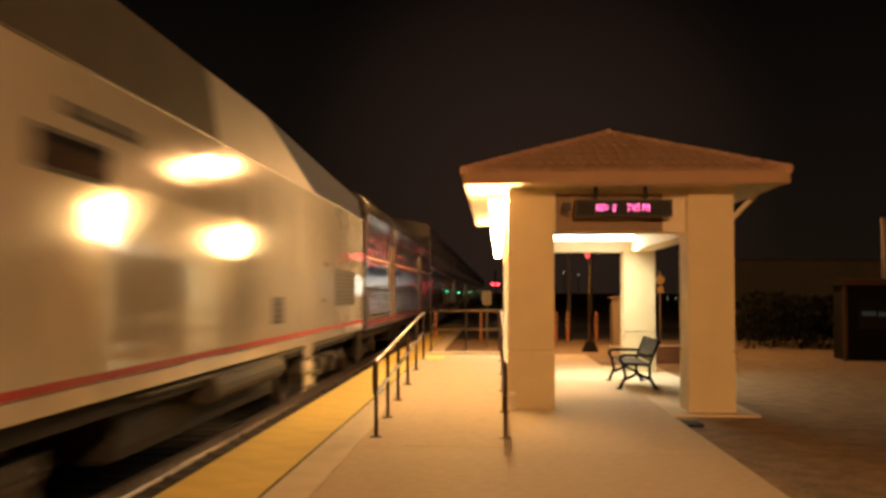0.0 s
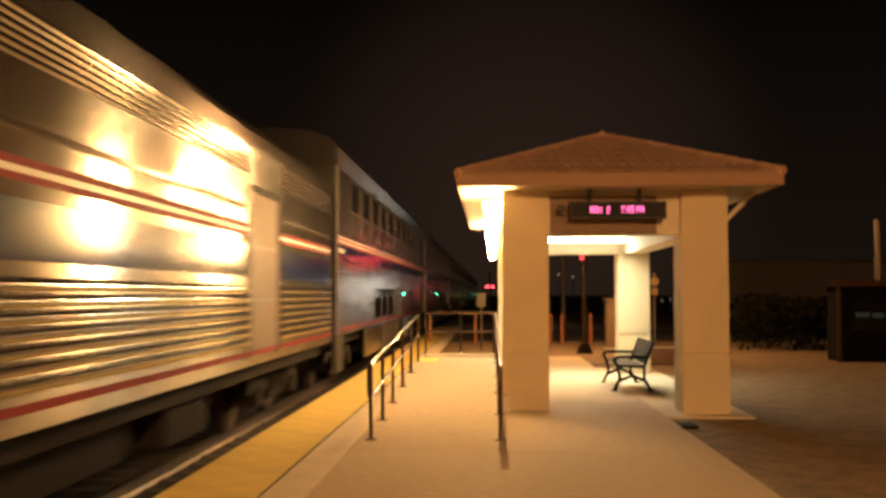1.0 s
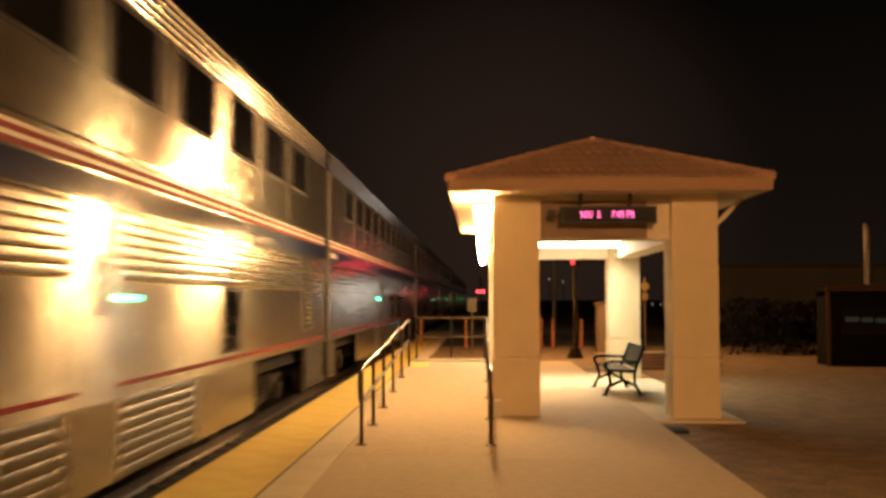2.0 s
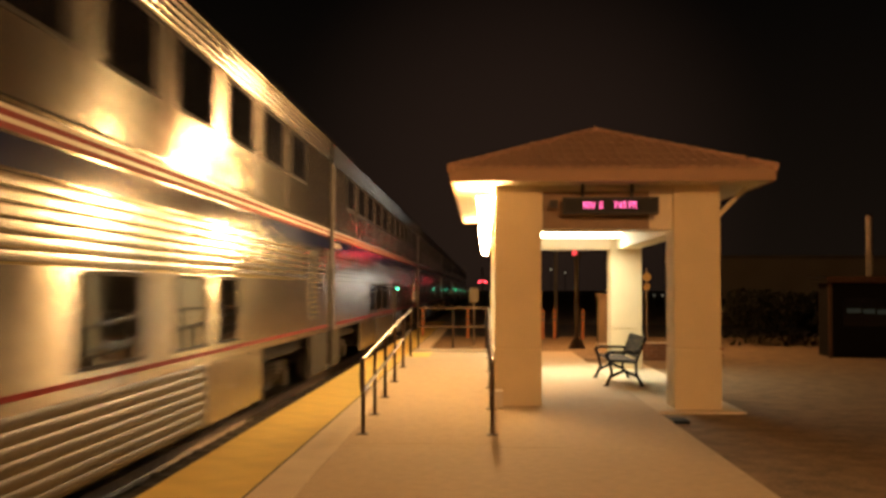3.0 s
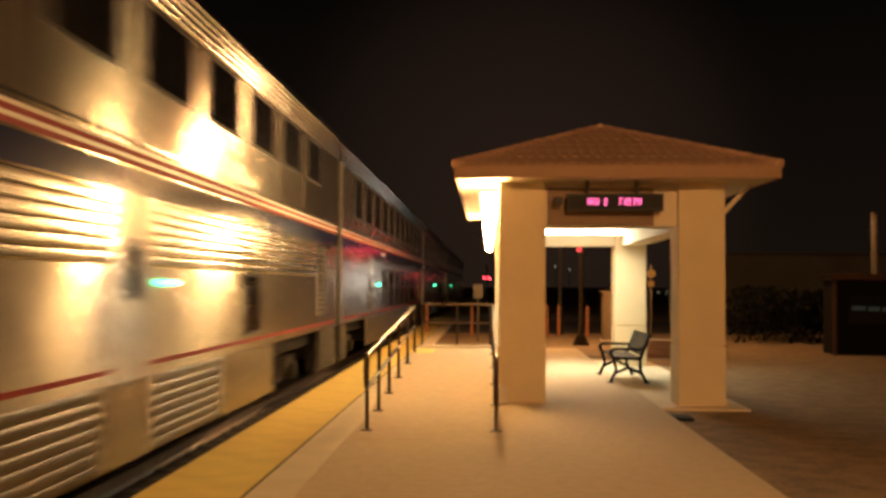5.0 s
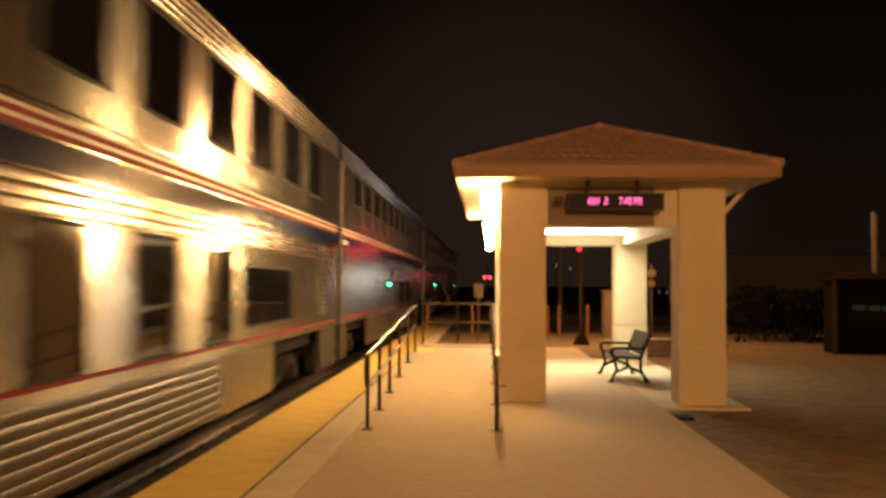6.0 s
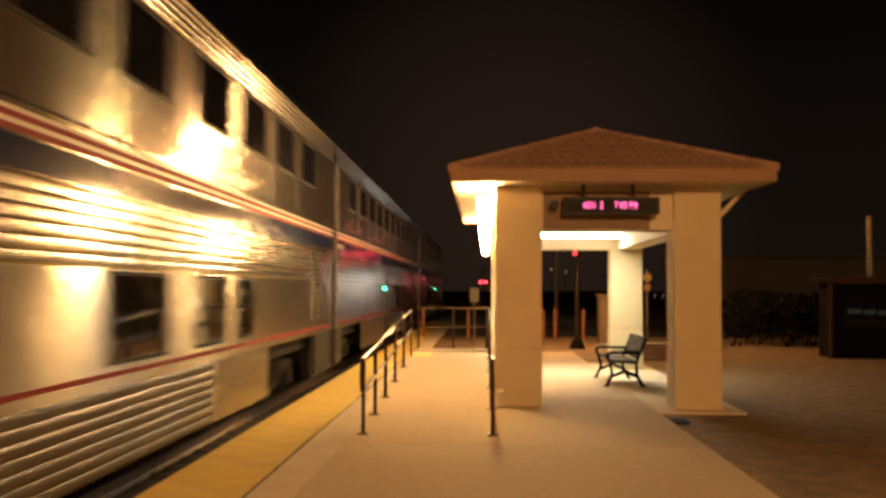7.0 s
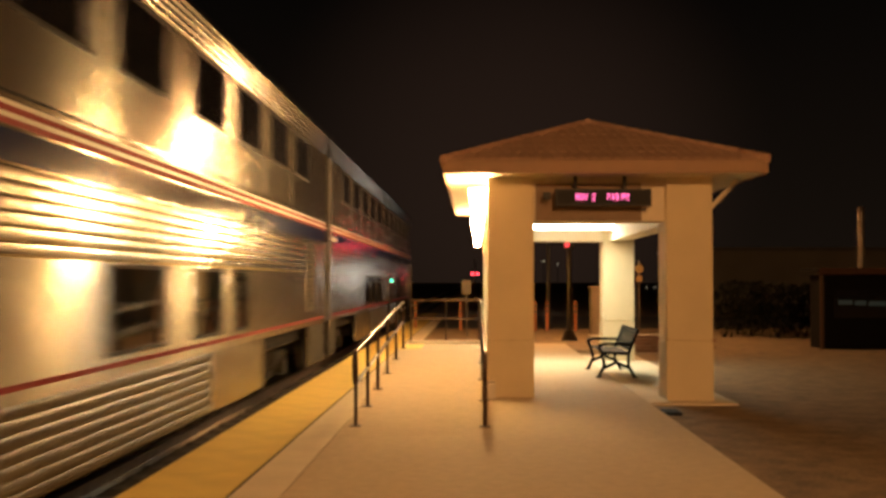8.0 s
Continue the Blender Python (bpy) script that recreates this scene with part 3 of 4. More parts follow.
ws = thing("warning_sign", "yellow round-topped warning sign on a thin pole", "road sign")
part("post", rod(bmesh.new(), (5.2, 33.5, -0.06), (5.2, 33.5, 2.3), 0.03, 8), "galv", ws)
part("disc", rod(bmesh.new(), (5.2, 33.46, 2.02), (5.2, 33.44, 2.02), 0.14, 18), "sign_yellow", ws)
part("plate", boxed(5.10, 5.30, 33.44, 33.46, 1.6, 1.8, bevel=0.005), "sign_yellow", ws)

ns = thing("notice_sign", "pale rectangular notice plate on a post beyond the ramp", "sign")
part("post", rod(bmesh.new(), (-0.28, 31.5, -0.06), (-0.28, 31.5, 1.3), 0.03, 8), "galv", ns)
part("plate", boxed(-0.42, -0.14, 31.44, 31.46, 1.24, 1.66, bevel=0.005), "sign_white", ns)

# low brick edging by the shelter
edging = thing("brick_edging", "low brown brick edging round the planting bed", "edging", kind="structure")
part("core", boxed(3.32, 5.6, 25.03, 25.27, -0.06, 0.36), "curb", edging)
bmm = None
for row in range(5):
    for i in range(10):
        x = 3.33 + i * 0.225 + (0.11 if row % 2 else 0)
        if bmm is None:
            ob = part("brick", boxed(0, 0.215, 0, 0.05, 0, 0.068, bevel=0.004), "brick", edging)
            bmm = ob.data
        else:
            ob = new("brick", bmm)
            ob.parent = edging
        ob.matrix_basis = pose(x, 24.985, -0.055 + row * 0.08)
bed_soil = bmesh.new()
box(bed_soil, 0.9, 3.3, 24.9, 29.8, -0.2, -0.035, bevel=0.02)
tagged(part("planting_bed", bed_soil, "soil"), "dark soil bed behind the shelter", "planting bed", kind="structure")

# dark shed with flue beyond the soil
SX, SY = 8.45, 26.0
shed = thing("shed", "dark small building with a thin brown eave board and metal flue", "building")
part("wall", boxed(SX + 0.22, SX + 7, SY + 0.3, SY + 1.4, -0.1, 1.78), "shed", shed)
part("roof", boxed(SX, SX + 7.3, SY + 0.03, SY + 1.5, 1.90, 1.95), "shed", shed, "flat dark roof")
part("eave_board", boxed(SX, SX + 7.3, SY, SY + 0.028, 1.80, 1.96, bevel=0.006), "shed_trim", shed, "thin brown eave board")
part("eave_soffit", boxed(SX + 0.02, SX + 7.2, SY + 0.03, SY + 1.45, 1.785, 1.80), "shed", shed)
part("porch_post", boxed(SX + 0.04, SX + 0.10, SY + 0.032, SY + 0.09, -0.1, 1.783), "shed_trim", shed)
win = part("window", boxed(SX + 0.45, SX + 1.9, SY + 0.26, SY + 0.304, 0.72, 1.42), "glass", shed, "dark window with painted teal reflections")
# faint reflections on the glass, painted as dim glowing strips
for k, w in enumerate((0.34, 0.28, 0.42)):
    xw = SX + 0.56 + (0.0, 0.40, 0.74)[k]
    part("reflection_strip", boxed(xw, xw + w, SY + 0.252, SY + 0.2595, 1.05 - 0.015 * k, 1.16 - 0.015 * k), "teal_dim", win, "faint teal reflection drawn as a dim glow")
flue = part("flue", rod(bmesh.new(), (9.74, SY + 0.7, 1.94), (9.74, SY + 0.7, 3.44), 0.085, 14), "galv", shed, "shiny metal flue pipe")
for z in (2.45, 2.95):
    part("flue_band", rod(bmesh.new(), (9.74, SY + 0.7, z), (9.74, SY + 0.7, z + 0.03), 0.092, 14), "galv", flue)
part("flue_cap", rod(bmesh.new(), (9.74, SY + 0.7, 3.442), (9.74, SY + 0.7, 3.52), 0.11, 14, 0.07), "galv", flue)

# hedge: many small leaf clumps
rng = random.Random(5)
hv, hf = [], []
for i in range(5200):
    x, y = rng.uniform(7.5, 17.0), rng.uniform(31.0, 33.6)
    top = 1.55 + 0.28 * noise.noise((x * 0.8, y * 0.8, 0))
    z = -0.05 + top * rng.random() ** 0.7
    s = rng.uniform(0.06, 0.13)
    q = Euler([rng.uniform(0, 6.3) for _ in range(3)]).to_matrix()
    b = len(hv)
    for p in ((-s, 0, 0), (0, -s * 0.5, 0.02), (s, 0, 0), (0, s * 0.5, 0.02)):
        hv.append(Vector((x, y, z)) + q @ Vector(p))
    hf.append((b, b + 1, b + 2, b + 3))
hm = bpy.data.meshes.new("hedge")
hm.from_pydata(hv, [], hf)
hm.materials.append(M["leaf"])
tagged(new("hedge", hm), "dark clipped hedge of small leaves", "hedge", kind="stuff")

far = thing("far_building", "long low pale building in the dark distance", "building")
part("wall", boxed(16, 62, 78, 90, -0.1, 3.9), "wall_far", far)
part("roof", boxed(15.6, 62.4, 77.6, 90.4, 3.9, 4.15), "roof_grey", far)

# crossing signals at both sides of the road, and an added white-lit block beyond


def crossing_signal(x, y, z, gap, r):
    g = thing("crossing_signal", "road crossing mast with red lit warning lamps", "crossing signal", "crossing signals", at=pose(x, y, 0))
    part("mast", rod(bmesh.new(), (0, 0.1, -0.06), (0, 0.1, z + 1.1), 0.07, 10), "galv", g)
    part("cross_bar", boxed(-gap - 0.1, gap + 0.1, -0.02, 0.05, z - 0.04, z + 0.04), "housing", g)
    for sx in (-gap, gap):
        t = part("target", rod(bmesh.new(), (sx, -0.021, z), (sx, -0.06, z), r * 1.8, 14), "housing", g)
        part("red_lens", rod(bmesh.new(), (sx, -0.061, z), (sx, -0.09, z), r, 12), "red_glow", t, "red lit lens")


crossing_signal(-0.05, 80.0, 2.2, 0.2, 0.085)
crossing_signal(1.25, 55.0, 3.45, 0.42, 0.16)
# unseen stand-in for the white source mirrored in the train's side
kiosk = thing("kiosk", "unseen dark block with white lit panels, added for their reflection", "kiosk")
part("body", boxed(0.9, 3.1, 60.1, 62.5, -0.1, 2.9), "shed", kiosk)
part("roof", boxed(0.7, 3.3, 59.9, 62.7, 2.9, 3.05), "shed_trim", kiosk)
for x in (1.05, 1.6, 2.4):
    part("reflected_panel", boxed(x, x + 0.35, 60.05, 60.098, 1.5, 2.5), "white_glow", kiosk, "white glowing panel added for its reflection")

def far_lamp(x, y, z, r):
    g = thing("far_lamp", "small pale lit lamp on a pole in the distance", "street lamp", "far lamps", at=pose(x, y, 0))
    part("pole", rod(bmesh.new(), (0, 0.1, -0.06), (0, 0.1, z), 0.06, 6), "housing", g)
    part("lamp_glass", rod(bmesh.new(), (0, 0, z - 0.15), (0, 0, z + 0.1), r, 8, r * 0.6), "dim_glow", g)


for x, y, z, r in ((9.7, 150, 4.5, 0.09), (11.9, 152, 4.1, 0.07), (16.4, 101, 1.1, 0.03), (17.2, 101, 1.1, 0.03)):
    far_lamp(x, y, z, r)

# ---- the train ----
SIDE = 1.55


def bogie(car, y, wheel_r=0.46, base=2.6, coat="bogie"):
    b = part("bogie", boxed(-1.15, 1.15, y - 0.28, y + 0.28, 0.55, 0.85, bevel=0.03), "under", car)
    for s in (-1, 1):
        fb = bmesh.new()
        box(fb, s * 1.08 - 0.09, s * 1.08 + 0.09, y - base / 2 - 0.45, y + base / 2 + 0.45, 0.52, 0.72, bevel=0.02)
        box(fb, s * 1.08 - 0.11, s * 1.08 + 0.11, y - 0.5, y + 0.5, 0.36, 0.52, bevel=0.02)
        part("side_frame", fb, coat, b)
        for dy in (-0.3, 0.3):
            sb = bmesh.new()
            for k in range(5):
                rod(sb, (s * 1.2, y + dy, 0.5 + k * 0.06), (s * 1.2, y + dy, 0.54 + k * 0.06), 0.1, 10)
            part("spring", sb, coat, b)
        for dy in (-base / 2, base / 2):
            part("axle_box", boxed(s * 1.08 - 0.16, s * 1.08 + 0.16, y + dy - 0.16, y + dy + 0.16, 0.34, 0.60, bevel=0.03), coat, b)
    for dy in (-base / 2, base / 2):
        part("axle", rod(bmesh.new(), (-0.9, y + dy, wheel_r), (0.9, y + dy, wheel_r), 0.08, 10), "wheel", b)
        for s in (-1, 1):
            wb = bmesh.new()
            rod(wb, (s * 0.70, y + dy, wheel_r), (s * 0.83, y + dy, wheel_r), wheel_r, 24)
            rod(wb, (s * 0.68, y + dy, wheel_r), (s * 0.70, y + dy, wheel_r), wheel_r + 0.025, 24)
            rod(wb, (s * 0.83, y + dy, wheel_r), (s * 0.86, y + dy, wheel_r), 0.16, 12)
            part("wheel", wb, "wheel", b)


def pane(car, y0, y1, z0, z1, label="dark window", x=SIDE):
    """A window: a rounded frame standing proud and the dark glass set back in it."""
    fb = bmesh.new()
    t = 0.035
    box(fb, x - 0.01, x + 0.012, y0 - t, y1 + t, z0 - t, z0 - 0.001)
    box(fb, x - 0.01, x + 0.012, y0 - t, y1 + t, z1 + 0.001, z1 + t)
    box(fb, x - 0.01, x + 0.012, y0 - t, y0 - 0.001, z0, z1)
    box(fb, x - 0.01, x + 0.012, y1 + 0.001, y1 + t, z0, z1)
    w = part("window", fb, "rubber", car, label)
    part("pane", boxed(x - 0.01, x + 0.004, y0, y1, z0, z1), "glass", w)
    return w


def stripe(car, name, material, y0, y1, z0, z1, label):
    part(name, boxed(SIDE - 0.01, SIDE + 0.004, y0, y1, z0, z1), material, car, label)


def double_deck_car(name, label, L, upper, lower, doors, louvre, tall, green, name_at=0.85, front_blank=0.12, rib_from=9.2):
    car = thing(name, label, "train car", "cars of the train")
    g0, g1 = 0.56, L + 0.10
    bb = bmesh.new()
    extrude(bb, [(-SIDE, 1.10), (SIDE, 1.10), (SIDE, 4.26), (-SIDE, 4.26)], g0, g1)
    part("body", bb, "steel", car)
    # roof: fluted shoulders and a low crown
    f = [(x, z) for x, z in fluted(SIDE - 0.004, 4.265, 4.65, 0.077, 0.028, 0.3)[1:-1]]
    right = f + [(1.51, 4.70), (1.37, 4.81), (1.05, 4.91), (0.55, 4.97)]
    left = [(-x, z) for x, z in reversed(right)]
    rb = bmesh.new()
    extrude(rb, right + [(0.0, 4.98)] + left, g0, g1)
    part("roof", rb, "roof_flute", car, "fluted steel roof")
    # fluted panels, kept clear of doors and louvre
    cuts = sorted([(d - 0.06, d + w + 0.06) for d, w in doors] + ([(louvre - 0.05, louvre + 0.96)] if louvre else []))
    y = g0 + front_blank
    spans = []
    for a, b in cuts + [(g1 - 0.35, g1)]:
        if a - y > 0.3:
            spans.append((y, a))
        y = b
    for a, b in spans:
        fb = bmesh.new()
        extrude(fb, fluted(SIDE + 0.001, 2.31 if tall else 2.02, 2.58, 0.09 if tall else 0.093, 0.009, 0.02, FLAT), a, b)
        part("fluted_panel", fb, "flute", car, "horizontally fluted steel panel")
    d0, dw = doors[0]
    ribs = ((rib_from, d0 - 0.15), (d0 + dw + 0.15, 17.6)) if d0 > 9.5 else ((rib_from, 17.6),)
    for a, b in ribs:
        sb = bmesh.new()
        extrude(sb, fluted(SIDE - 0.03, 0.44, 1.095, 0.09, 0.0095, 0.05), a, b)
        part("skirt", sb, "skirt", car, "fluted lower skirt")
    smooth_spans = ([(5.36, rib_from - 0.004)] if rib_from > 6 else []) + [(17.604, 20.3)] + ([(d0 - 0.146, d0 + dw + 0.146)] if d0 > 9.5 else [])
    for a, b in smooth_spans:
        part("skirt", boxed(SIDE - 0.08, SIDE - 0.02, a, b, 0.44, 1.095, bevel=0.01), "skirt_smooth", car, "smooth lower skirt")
    # stepped skirts at both ends of the car, with rungs
    for a, b in ((0.66, 1.62), (24.14, L - 0.02)):
        es = part("end_skirt", boxed(SIDE - 0.09, SIDE - 0.015, a, b, 0.40, 1.095, bevel=0.012), "bogie_grey", car, "worn steel end skirt with rungs")
        for k in range(4):
            part("rung", rod(bmesh.new(), (SIDE + 0.012, a + 0.3, 0.5 + k * 0.16), (SIDE + 0.012, b - 0.3, 0.5 + k * 0.16), 0.011, 8), "bogie_grey", es)
    part("underframe", boxed(-1.35, 1.35, 0.7, L - 0.3, 0.86, 1.095), "under", car)
    part("equipment_box", boxed(-1.3, 1.3, 6.2, L - 6.2, 0.5, 0.855, bevel=0.02), "under", car)
    stripe(car, "red_stripe", "red", g0 + 0.5, g1 - 0.25, 1.185, 1.225, "thin red stripe")
    stripe(car, "blue_band", "blue", g0 + 0.06, g1 - 0.02, 2.60, 2.80, "dark blue band")
    for k, (m, z0, z1) in enumerate((("red", 2.825, 2.868), ("white", 2.869, 2.901), ("red", 2.902, 2.945), ("white", 2.946, 2.975))):
        stripe(car, m + "_stripe", m, g0 + 0.06, g1 - 0.02, z0, z1, m + " stripe")
    mo = bmesh.new()
    extrude(mo, [(SIDE - 0.01, 3.0), (SIDE + 0.022, 3.005), (SIDE + 0.022, 3.03), (SIDE - 0.01, 3.04)], g0 + 0.055, g1)
    part("moulding", mo, "flute", car)
    z0, z1 = (3.34, 4.2) if tall else (3.58, 4.2)
    for y0, y1 in upper:
        pane(car, y0, y1, z0, z1)
    for (a0, a1), (b0, b1) in zip(upper, upper[1:]):
        ym = (a1 + b0) / 2
        part("panel_seam", boxed(SIDE - 0.005, SIDE + 0.004, ym - 0.012, ym + 0.012, 3.05, 4.255), "skirt", car)
    for y0, y1 in lower:
        low, high = (1.38, 2.07) if tall and y0 > 18 else (1.26, 2.26) if tall else (1.31, 1.97)
        pane(car, y0, y1, low, high)
    for d, w in doors:
        db = part("door", boxed(SIDE - 0.01, SIDE + 0.012, d, d + w, 1.10, 2.55, bevel=0.006), "steel", car, "plain steel side door")
        part("door_window", boxed(SIDE + 0.0125, SIDE + 0.016, d + w * 0.3, d + w * 0.7, 1.75, 2.25), "glass", db)
        part("grab_bar", rod(bmesh.new(), (SIDE + 0.05, d - 0.12, 1.3), (SIDE + 0.05, d - 0.12, 2.1), 0.015, 6), "flute", db)
    if louvre:
        lv = part("louvre", boxed(SIDE - 0.01, SIDE + 0.004, louvre, louvre + 0.88, 1.36, 2.52), "rubber", car, "black louvred vent")
        n = 13
        sm = None
        for k in range(n):
            if sm is None:
                ob = part("slat", boxed(-0.006, 0.03, 0.03, 0.85, -0.01, 0.006), "steel", lv)
                sm = ob.data
            else:
                ob = new("slat", sm)
                ob.parent = lv
            ob.matrix_basis = pose(SIDE + 0.006, louvre, 1.42 + k * 0.083, 0, 28, 0)
    if green:
        part("indicator", boxed(SIDE + 0.005, SIDE + 0.035, green - 0.12, green + 0.22, 1.865, 1.905, bevel=0.006), "car_green", car, "small green indicator light")
    # unreadable name on the blue band, as plain bars
    for k in range(7):
        yb = name_at + k * 0.115
        part("name_bar", boxed(SIDE + 0.0042, SIDE + 0.009, yb, yb + 0.07, 2.66, 2.75), "white", car, "small pale letter bar")
    # end walls: diaphragm and coupler
    for y0, y1 in ((0.335, g0), (g1, L + 0.33)):
        part("diaphragm", boxed(-0.62, 0.62, y0 + 0.001, y1 - 0.001, 1.2, 3.4, bevel=0.03), "rubber", car)
    part("coupler", boxed(-0.14, 0.14, 0.32, L + 0.31, 0.72, 0.857), "under", car)
    # pale raised strip added for the lit leading corner, up to the roof
    part("lit_corner_strip", boxed(SIDE - 0.01, SIDE + 0.03, g0 - 0.004, g0 + 0.05, 1.12, 4.25, bevel=0.006), "roof_grey", car, "pale strip added for the lit car corner")
    # rain strips at the corner posts
    for y in (g0 + 0.06, g1 - 0.10):
        part("corner_post", boxed(SIDE - 0.005, SIDE + 0.016, y, y + 0.06, 1.11, 2.595), "skirt", car)
    bogie(car, 3.5)
    bogie(car, L - 3.7)
    return car


def row(first, pitch, width, n):
    return [(first + i * pitch, first + i * pitch + width) for i in range(n)]


L = 25.9
# coach windows: five ahead of the stair, six behind it
COACH_WINDOWS = row(2.58, 1.965, 1.24, 5) + row(13.0, 1.95, 1.24, 6)
coach = double_deck_car("coach_car", "two-level stainless steel coach with red and blue stripes", L, COACH_WINDOWS,
                        [(7.15, 8.3), (8.7, 9.95), (10.4, 11.75), (18.6, 19.3)], [(14.35, 0.9)], 23.75, False, 15.35, rib_from=8.8)
sleeper_car = double_deck_car("sleeping_car", "two-level stainless steel sleeping car with red and blue stripes", L, row(2.95, 1.92, 1.25, 11),
                              [(14.0, 15.4), (16.4, 17.5), (18.0, 18.8)], [(10.7, 0.85)], 23.75, False, 10.0)
# a later sleeping car, its upper windows in two groups about the stair
WINDOWS = [2.5 + 2.0 * i for i in range(7)] + [16.75 + 1.97 * i for i in range(4)]
late_sleeper = double_deck_car("sleeping_car", "two-level stainless steel sleeping car, upper windows in two groups", L, [(a - 0.05, a + 1.23) for a in WINDOWS],
                               [(14.3, 15.75), (16.75, 17.85), (18.6, 19.2)], [(10.85, 0.85)], 23.75, False, 10.5, rib_from=5.36)
diner = double_deck_car("dining_car", "two-level stainless steel dining car with tall upper windows", L, row(2.8, 2.0, 1.2, 11),
                        [(9.0, 9.55), (10.75, 11.85), (12.65, 13.75), (14.75, 15.85), (16.8, 17.9), (18.6, 21.35)], [(5.75, 0.8)], 23.75, True, 7.85, 8.5, rib_from=5.36)
lounge = double_deck_car("lounge_coach", "two-level stainless steel coach with few lower windows", L, COACH_WINDOWS,
                         [(18.6, 19.3)], [(14.2, 0.9)], 23.75, False, 15.5, rib_from=8.0)


def baggage_car():
    car = thing("baggage_car", "single-level stainless steel baggage car with wide doors", "train car", "cars of the train")
    LB = 22.1
    g0, g1 = 0.3, LB - 0.25
    bb = bmesh.new()
    extrude(bb, [(-SIDE, 1.02), (SIDE, 1.02), (SIDE, 3.66), (1.52, 3.84), (1.39, 4.0), (1.05, 4.14), (0.5, 4.22), (-0.5, 4.22), (-1.05, 4.14), (-1.39, 4.0), (-1.52, 3.84), (-SIDE, 3.66)], g0, g1)
    part("body", bb, "steel", car)
    doors = [(5.2, 1.35), (15.5, 1.6)]
    spans = [(g0 + 0.25, 5.05), (6.75, 15.35), (17.3, g1 - 0.25)]
    for a, b in spans:
        fb = bmesh.new()
        extrude(fb, fluted(SIDE + 0.001, 1.26, 1.98, 0.103, 0.034, 0.02), a, b)
        part("fluted_panel", fb, "flute", car, "horizontally fluted steel panel")
        fb = bmesh.new()
        extrude(fb, fluted(SIDE + 0.001, 3.30, 3.64, 0.057, 0.014, 0.02), a, b)
        part("letter_board", fb, "flute", car, "finely fluted upper panel")
        for m, z0, z1, lab in (("blue", 2.08, 2.46, "dark blue band"), ("red", 2.56, 2.61, "red stripe"), ("white", 2.612, 2.655, "white stripe"), ("red", 2.657, 2.71, "red stripe")):
            part(m + "_stripe", boxed(SIDE - 0.01, SIDE + 0.004, a, b, z0, z1), m, car, lab)
        mo = bmesh.new()
        extrude(mo, [(SIDE - 0.01, 2.86), (SIDE + 0.03, 2.87), (SIDE + 0.03, 2.91), (SIDE - 0.01, 2.93)], a, b)
        part("moulding", mo, "flute", car)
    for d, w in doors:
        dr = part("door", boxed(SIDE - 0.02, SIDE + 0.003, d, d + w, 1.14, 3.1), "door_brown", car, "wide worn sliding door")
        for a, b in ((d - 0.09, d - 0.001), (d + w + 0.001, d + w + 0.09)):
            part("door_post", boxed(SIDE - 0.01, SIDE + 0.03, a, b, 1.10, 3.18, bevel=0.005), "steel", dr)
        part("door_head", boxed(SIDE - 0.01, SIDE + 0.045, d, d + w, 3.101, 3.18), "rubber", dr)
        for k in (0.33, 0.66):
            part("door_rib", boxed(SIDE + 0.0035, SIDE + 0.014, d + 0.05, d + w - 0.05, 1.14 + 1.96 * k, 1.18 + 1.96 * k), "skirt", dr)
    part("sill_stripe", boxed(SIDE - 0.01, SIDE + 0.006, g0, g1, 1.14, 1.20), "red", car, "red sill stripe")
    part("underframe", boxed(-1.4, 1.4, 0.6, LB - 0.6, 0.82, 1.018), "under", car)
    part("equipment_box", boxed(-1.2, 1.2, 8.6, 12.4, 0.42, 0.818, bevel=0.02), "under", car)
    part("battery_box", boxed(0.6, 1.3, 13.1, 14.6, 0.40, 0.818, bevel=0.02), "under", car)
    for y0, y1 in ((0.0, 0.3), (LB - 0.25, LB)):
        part("diaphragm", boxed(-0.62, 0.62, y0 + 0.002 if y0 < 1 else y0 + 0.016, y1 - 0.016 if y0 < 1 else y1 - 0.001, 1.15, 3.35, bevel=0.03), "rubber", car)
    part("coupler", boxed(-0.14, 0.14, -0.02, LB - 0.03, 0.70, 0.815), "under", car)
    # dark plates over both ends put the shade between cars into colour
    for y0, y1 in ((g0 - 0.014, g0 - 0.001), (g1 + 0.001, g1 + 0.014)):
        part("gap_shade_plate", boxed(-SIDE + 0.02, SIDE - 0.02, y0, y1, 1.04, 3.65), "under", car, "dark plate painting the gap's shade on the end")
    bogie(car, 3.3, base=2.5)
    bogie(car, LB - 3.3, base=2.5)
    return car


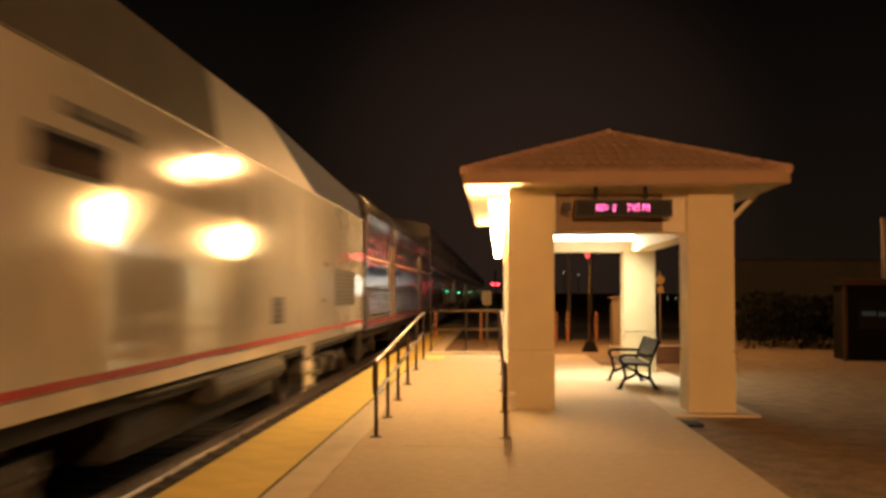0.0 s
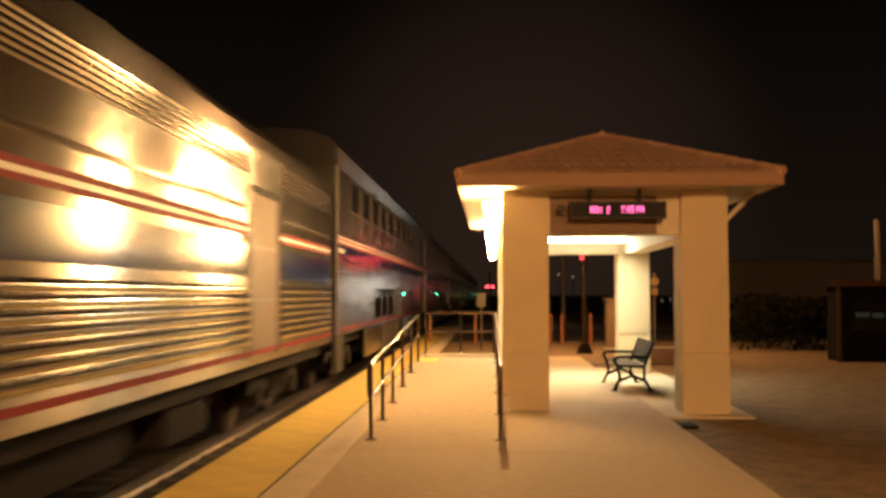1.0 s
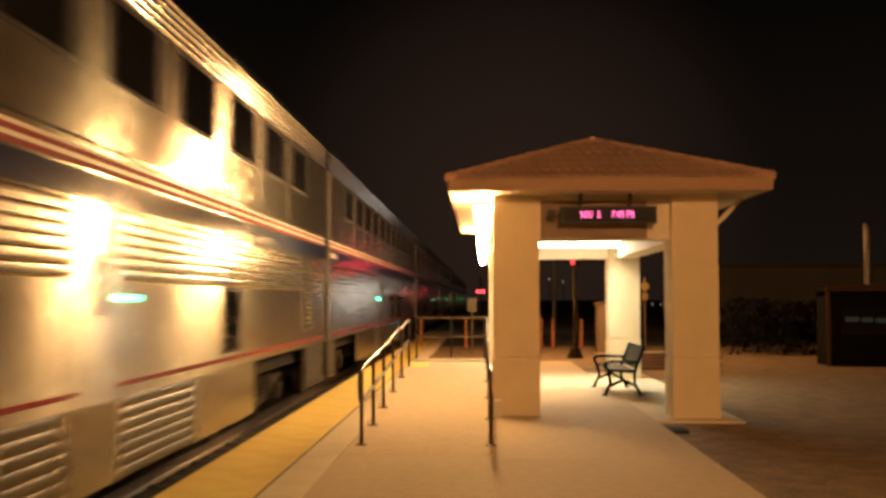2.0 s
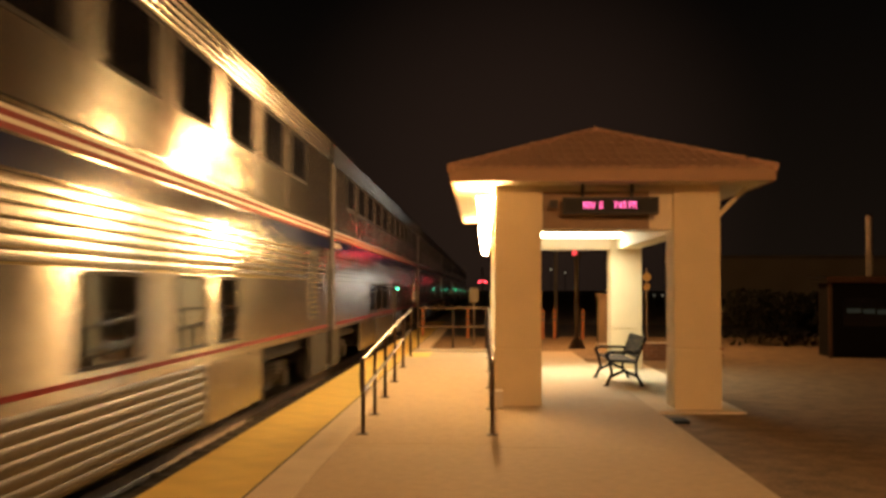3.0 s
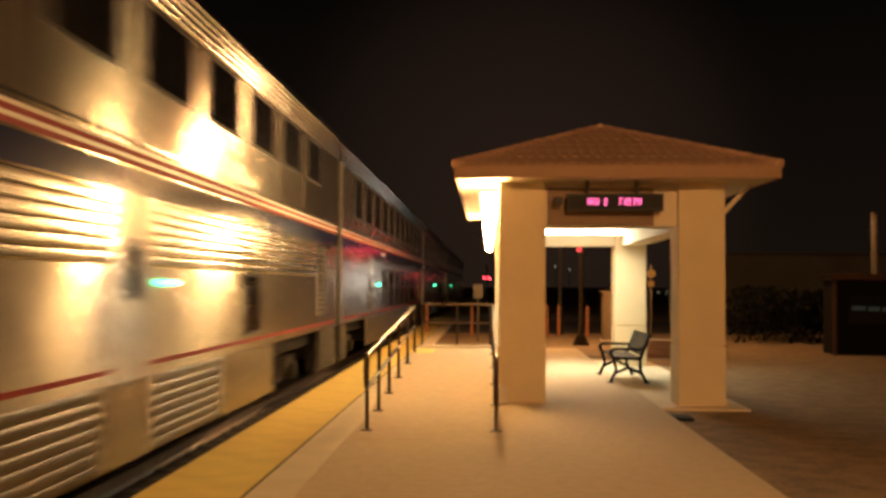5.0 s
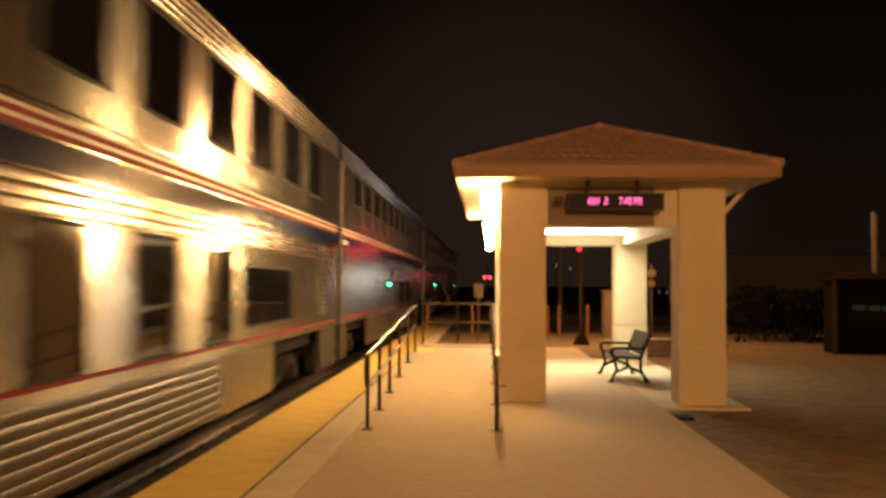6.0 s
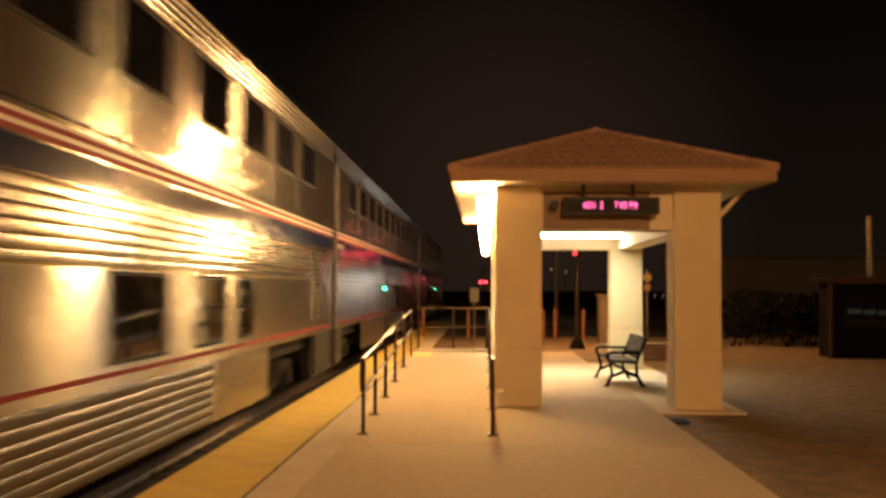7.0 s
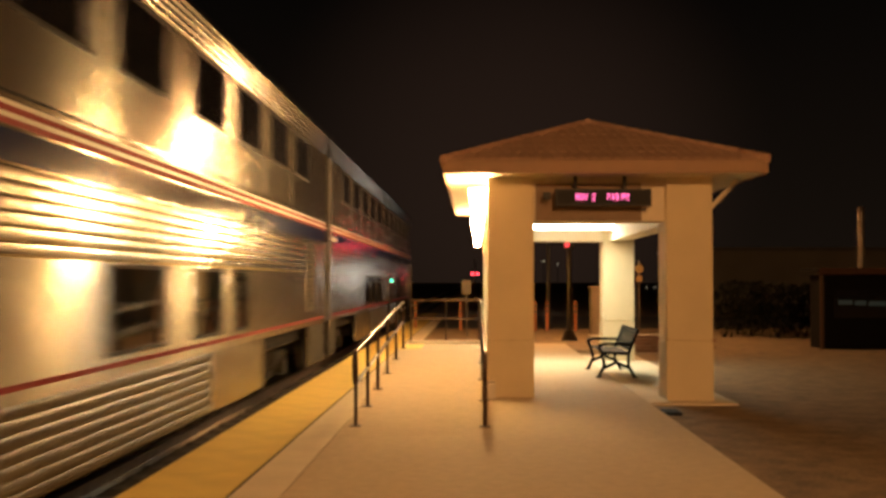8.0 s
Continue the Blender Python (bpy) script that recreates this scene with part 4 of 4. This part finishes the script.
def locomotive():
    """Built so that its rear end is at y = 0 and its nose points to -y."""
    car = thing("diesel_locomotive", "silver-white diesel locomotive with grey roof and red sill stripe", "locomotive")
    N = -20.9
    bb = bmesh.new()
    prof = [(-SIDE, 1.22), (SIDE, 1.22), (SIDE, 3.42), (-SIDE, 3.42)]
    extrude(bb, prof, N + 2.6, -0.25)
    part("body", bb, "silver", car)
    # three stretches of roof: dark grey, weathered silver, slate with a slanted leading edge
    a = [(SIDE - 0.01, 3.421), (1.42, 4.16), (1.0, 4.36), (-1.0, 4.36), (-1.42, 4.16), (-SIDE + 0.01, 3.421)]
    b = [(SIDE - 0.01, 3.421), (1.42, 3.86), (1.0, 4.0), (-1.0, 4.0), (-1.42, 3.86), (-SIDE + 0.01, 3.421)]
    slant = [-6.1, -9.2, -10.0, -10.0, -9.2, -6.1]

    def loft(ends_a, ends_b):
        lb = bmesh.new()
        va = [lb.verts.new(p) for p in ends_a]
        vb = [lb.verts.new(p) for p in ends_b]
        lb.faces.new(va), lb.faces.new(vb)
        for k in range(6):
            j = (k + 1) % 6
            lb.faces.new((va[k], va[j], vb[j], vb[k]))
        bmesh.ops.recalc_face_normals(lb, faces=lb.faces)
        return lb

    rb = bmesh.new()
    extrude(rb, a, N + 2.6, -11.9)
    part("roof", rb, "roof_dark", car, "dark grey sloped roof")
    part("middle_roof", loft([(x, -11.897, z) for x, z in a], [(x, y - 0.003, z) for (x, z), y in zip(a, slant)]),
         "roof_grey", car, "weathered grey sloped roof")
    part("rear_roof", loft([(x, y, z) for (x, z), y in zip(a, slant)], [(x, -0.3, z) for x, z in b]),
         "roof_slate", car, "dark slate-blue sloping rear roof")
    part("gutter", boxed(SIDE - 0.02, SIDE + 0.012, N + 2.7, -0.3, 3.405, 3.42), "skirt", car)
    nb = bmesh.new()
    side = [(N + 0.2, 1.2), (N, 1.9), (N + 1.3, 2.9), (N + 2.0, 3.7), (N + 2.598, 4.0), (N + 2.598, 1.2)]
    va = [nb.verts.new((-1.5, y, z)) for y, z in side]
    vb = [nb.verts.new((1.5, y, z)) for y, z in side]
    nb.faces.new(va), nb.faces.new(vb)
    for k in range(6):
        j = (k + 1) % 6
        nb.faces.new((va[k], va[j], vb[j], vb[k]))
    part("nose", nb, "silver", car)
    part("red_stripe", boxed(SIDE - 0.01, SIDE + 0.004, N + 2.7, -0.3, 1.225, 1.285), "red", car, "red sill stripe")
    part("sill", boxed(SIDE - 0.1, SIDE + 0.012, N + 2.7, -0.3, 1.08, 1.215, bevel=0.01), "silver", car)
    for y0, y1, z0, z1 in ((-4.2, -1.6, 1.62, 2.28), (-9.3, -8.6, 1.45, 1.8), (-15.8, -14.3, 3.03, 3.14)):
        v = part("vent", boxed(SIDE - 0.01, SIDE + 0.004, y0, y1, z0, z1), "rubber", car, "dark louvred vent")
        n = int((z1 - z0) / 0.075)
        for k in range(n):
            part("slat", boxed(SIDE + 0.0045, SIDE + 0.02, y0 + 0.03, y1 - 0.03, z0 + 0.02 + k * 0.075, z0 + 0.035 + k * 0.075), "under", v)
    pane(car, -16.2, -15.0, 2.67, 2.89, "dark cab window")
    for y in (-5.2, -5.4):
        part("latch", boxed(SIDE - 0.002, SIDE + 0.03, y, y + 0.14, 1.70 if y < -5.3 else 2.3, 1.76 if y < -5.3 else 2.36, bevel=0.005), "rubber", car)
    for y in (-7.4, -10.4, -17.0):
        part("panel_seam", boxed(SIDE - 0.01, SIDE + 0.006, y, y + 0.025, 1.33, 3.40), "skirt", car)
    part("fuel_tank", boxed(-1.18, 1.18, -13.8, -7.4, 0.40, 1.05, bevel=0.12), "bogie", car, "dark fuel tank")
    part("underframe", boxed(-1.4, 1.4, N + 2.6, -0.3, 0.9, 1.078), "under", car)
    st = part("step_ladder", boxed(SIDE - 0.08, SIDE - 0.04, -6.7, -6.1, 0.35, 1.07), "silver", car, "silver step ladder")
    for k in range(3):
        part("tread", boxed(SIDE - 0.039, SIDE + 0.02, -6.65, -6.15, 0.4 + k * 0.22, 0.43 + k * 0.22), "skirt", st)
    for y in (-5.15, -4.35, -2.85, -2.05):
        part("brake_cylinder", rod(bmesh.new(), (1.26, y, 0.62), (1.26, y + 0.4, 0.62), 0.085, 12), "bogie_grey", car)
    part("air_pipe", rod(bmesh.new(), (1.45, -13.9, 1.0), (1.45, -1.0, 1.0), 0.025, 8), "bogie_grey", car)
    part("air_tank", rod(bmesh.new(), (1.38, -11.8, 0.86), (1.38, -8.4, 0.86), 0.16, 14), "bogie_grey", car, "grey air tank")
    part("rear_step", boxed(SIDE - 0.1, SIDE - 0.03, -0.9, -0.45, 0.4, 1.07, bevel=0.01), "under", car)
    part("diaphragm", boxed(-0.62, 0.62, -0.25, -0.01, 1.25, 3.2, bevel=0.03), "rubber", car)
    part("coupler", boxed(-0.14, 0.14, N + 2.7, -0.01, 0.72, 0.895), "under", car)
    bogie(car, -3.6, 0.5, 2.75, "bogie_grey")
    bogie(car, -17.0, 0.5, 2.75, "bogie_grey")
    return car


loco = locomotive()
baggage = baggage_car()

# where each car's leading end is at the start; the locomotive by its rear end
SPEED = 25.76
LOCO_REAR = 22.5
GAP1 = 44.38
order = [(loco, LOCO_REAR), (baggage, LOCO_REAR)]
pattern = [coach, sleeper_car, coach, lounge, diner, late_sleeper, late_sleeper, coach]
used = set()
for i, base in enumerate(pattern):
    if base in used:
        ob = copy_thing(base, pose(0, 0, 0))
    else:
        ob = base
        used.add(base)
    order.append((ob, GAP1 + i * L))


# the train holds its pace to within a few tenths of a metre
LAG = [(0.0, 0.0), (1.5, 0.0), (3.0, 0.2), (3.5, 0.38), (4.5, 0.38), (6.0, 0.2), (6.5, 0.06), (8.0, 0.04)]


def motions():
    for ob, start in order:
        walk(ob, [(t, pose(TRACK, start + lag - SPEED * t, RAIL)) for t, lag in LAG])


motions()
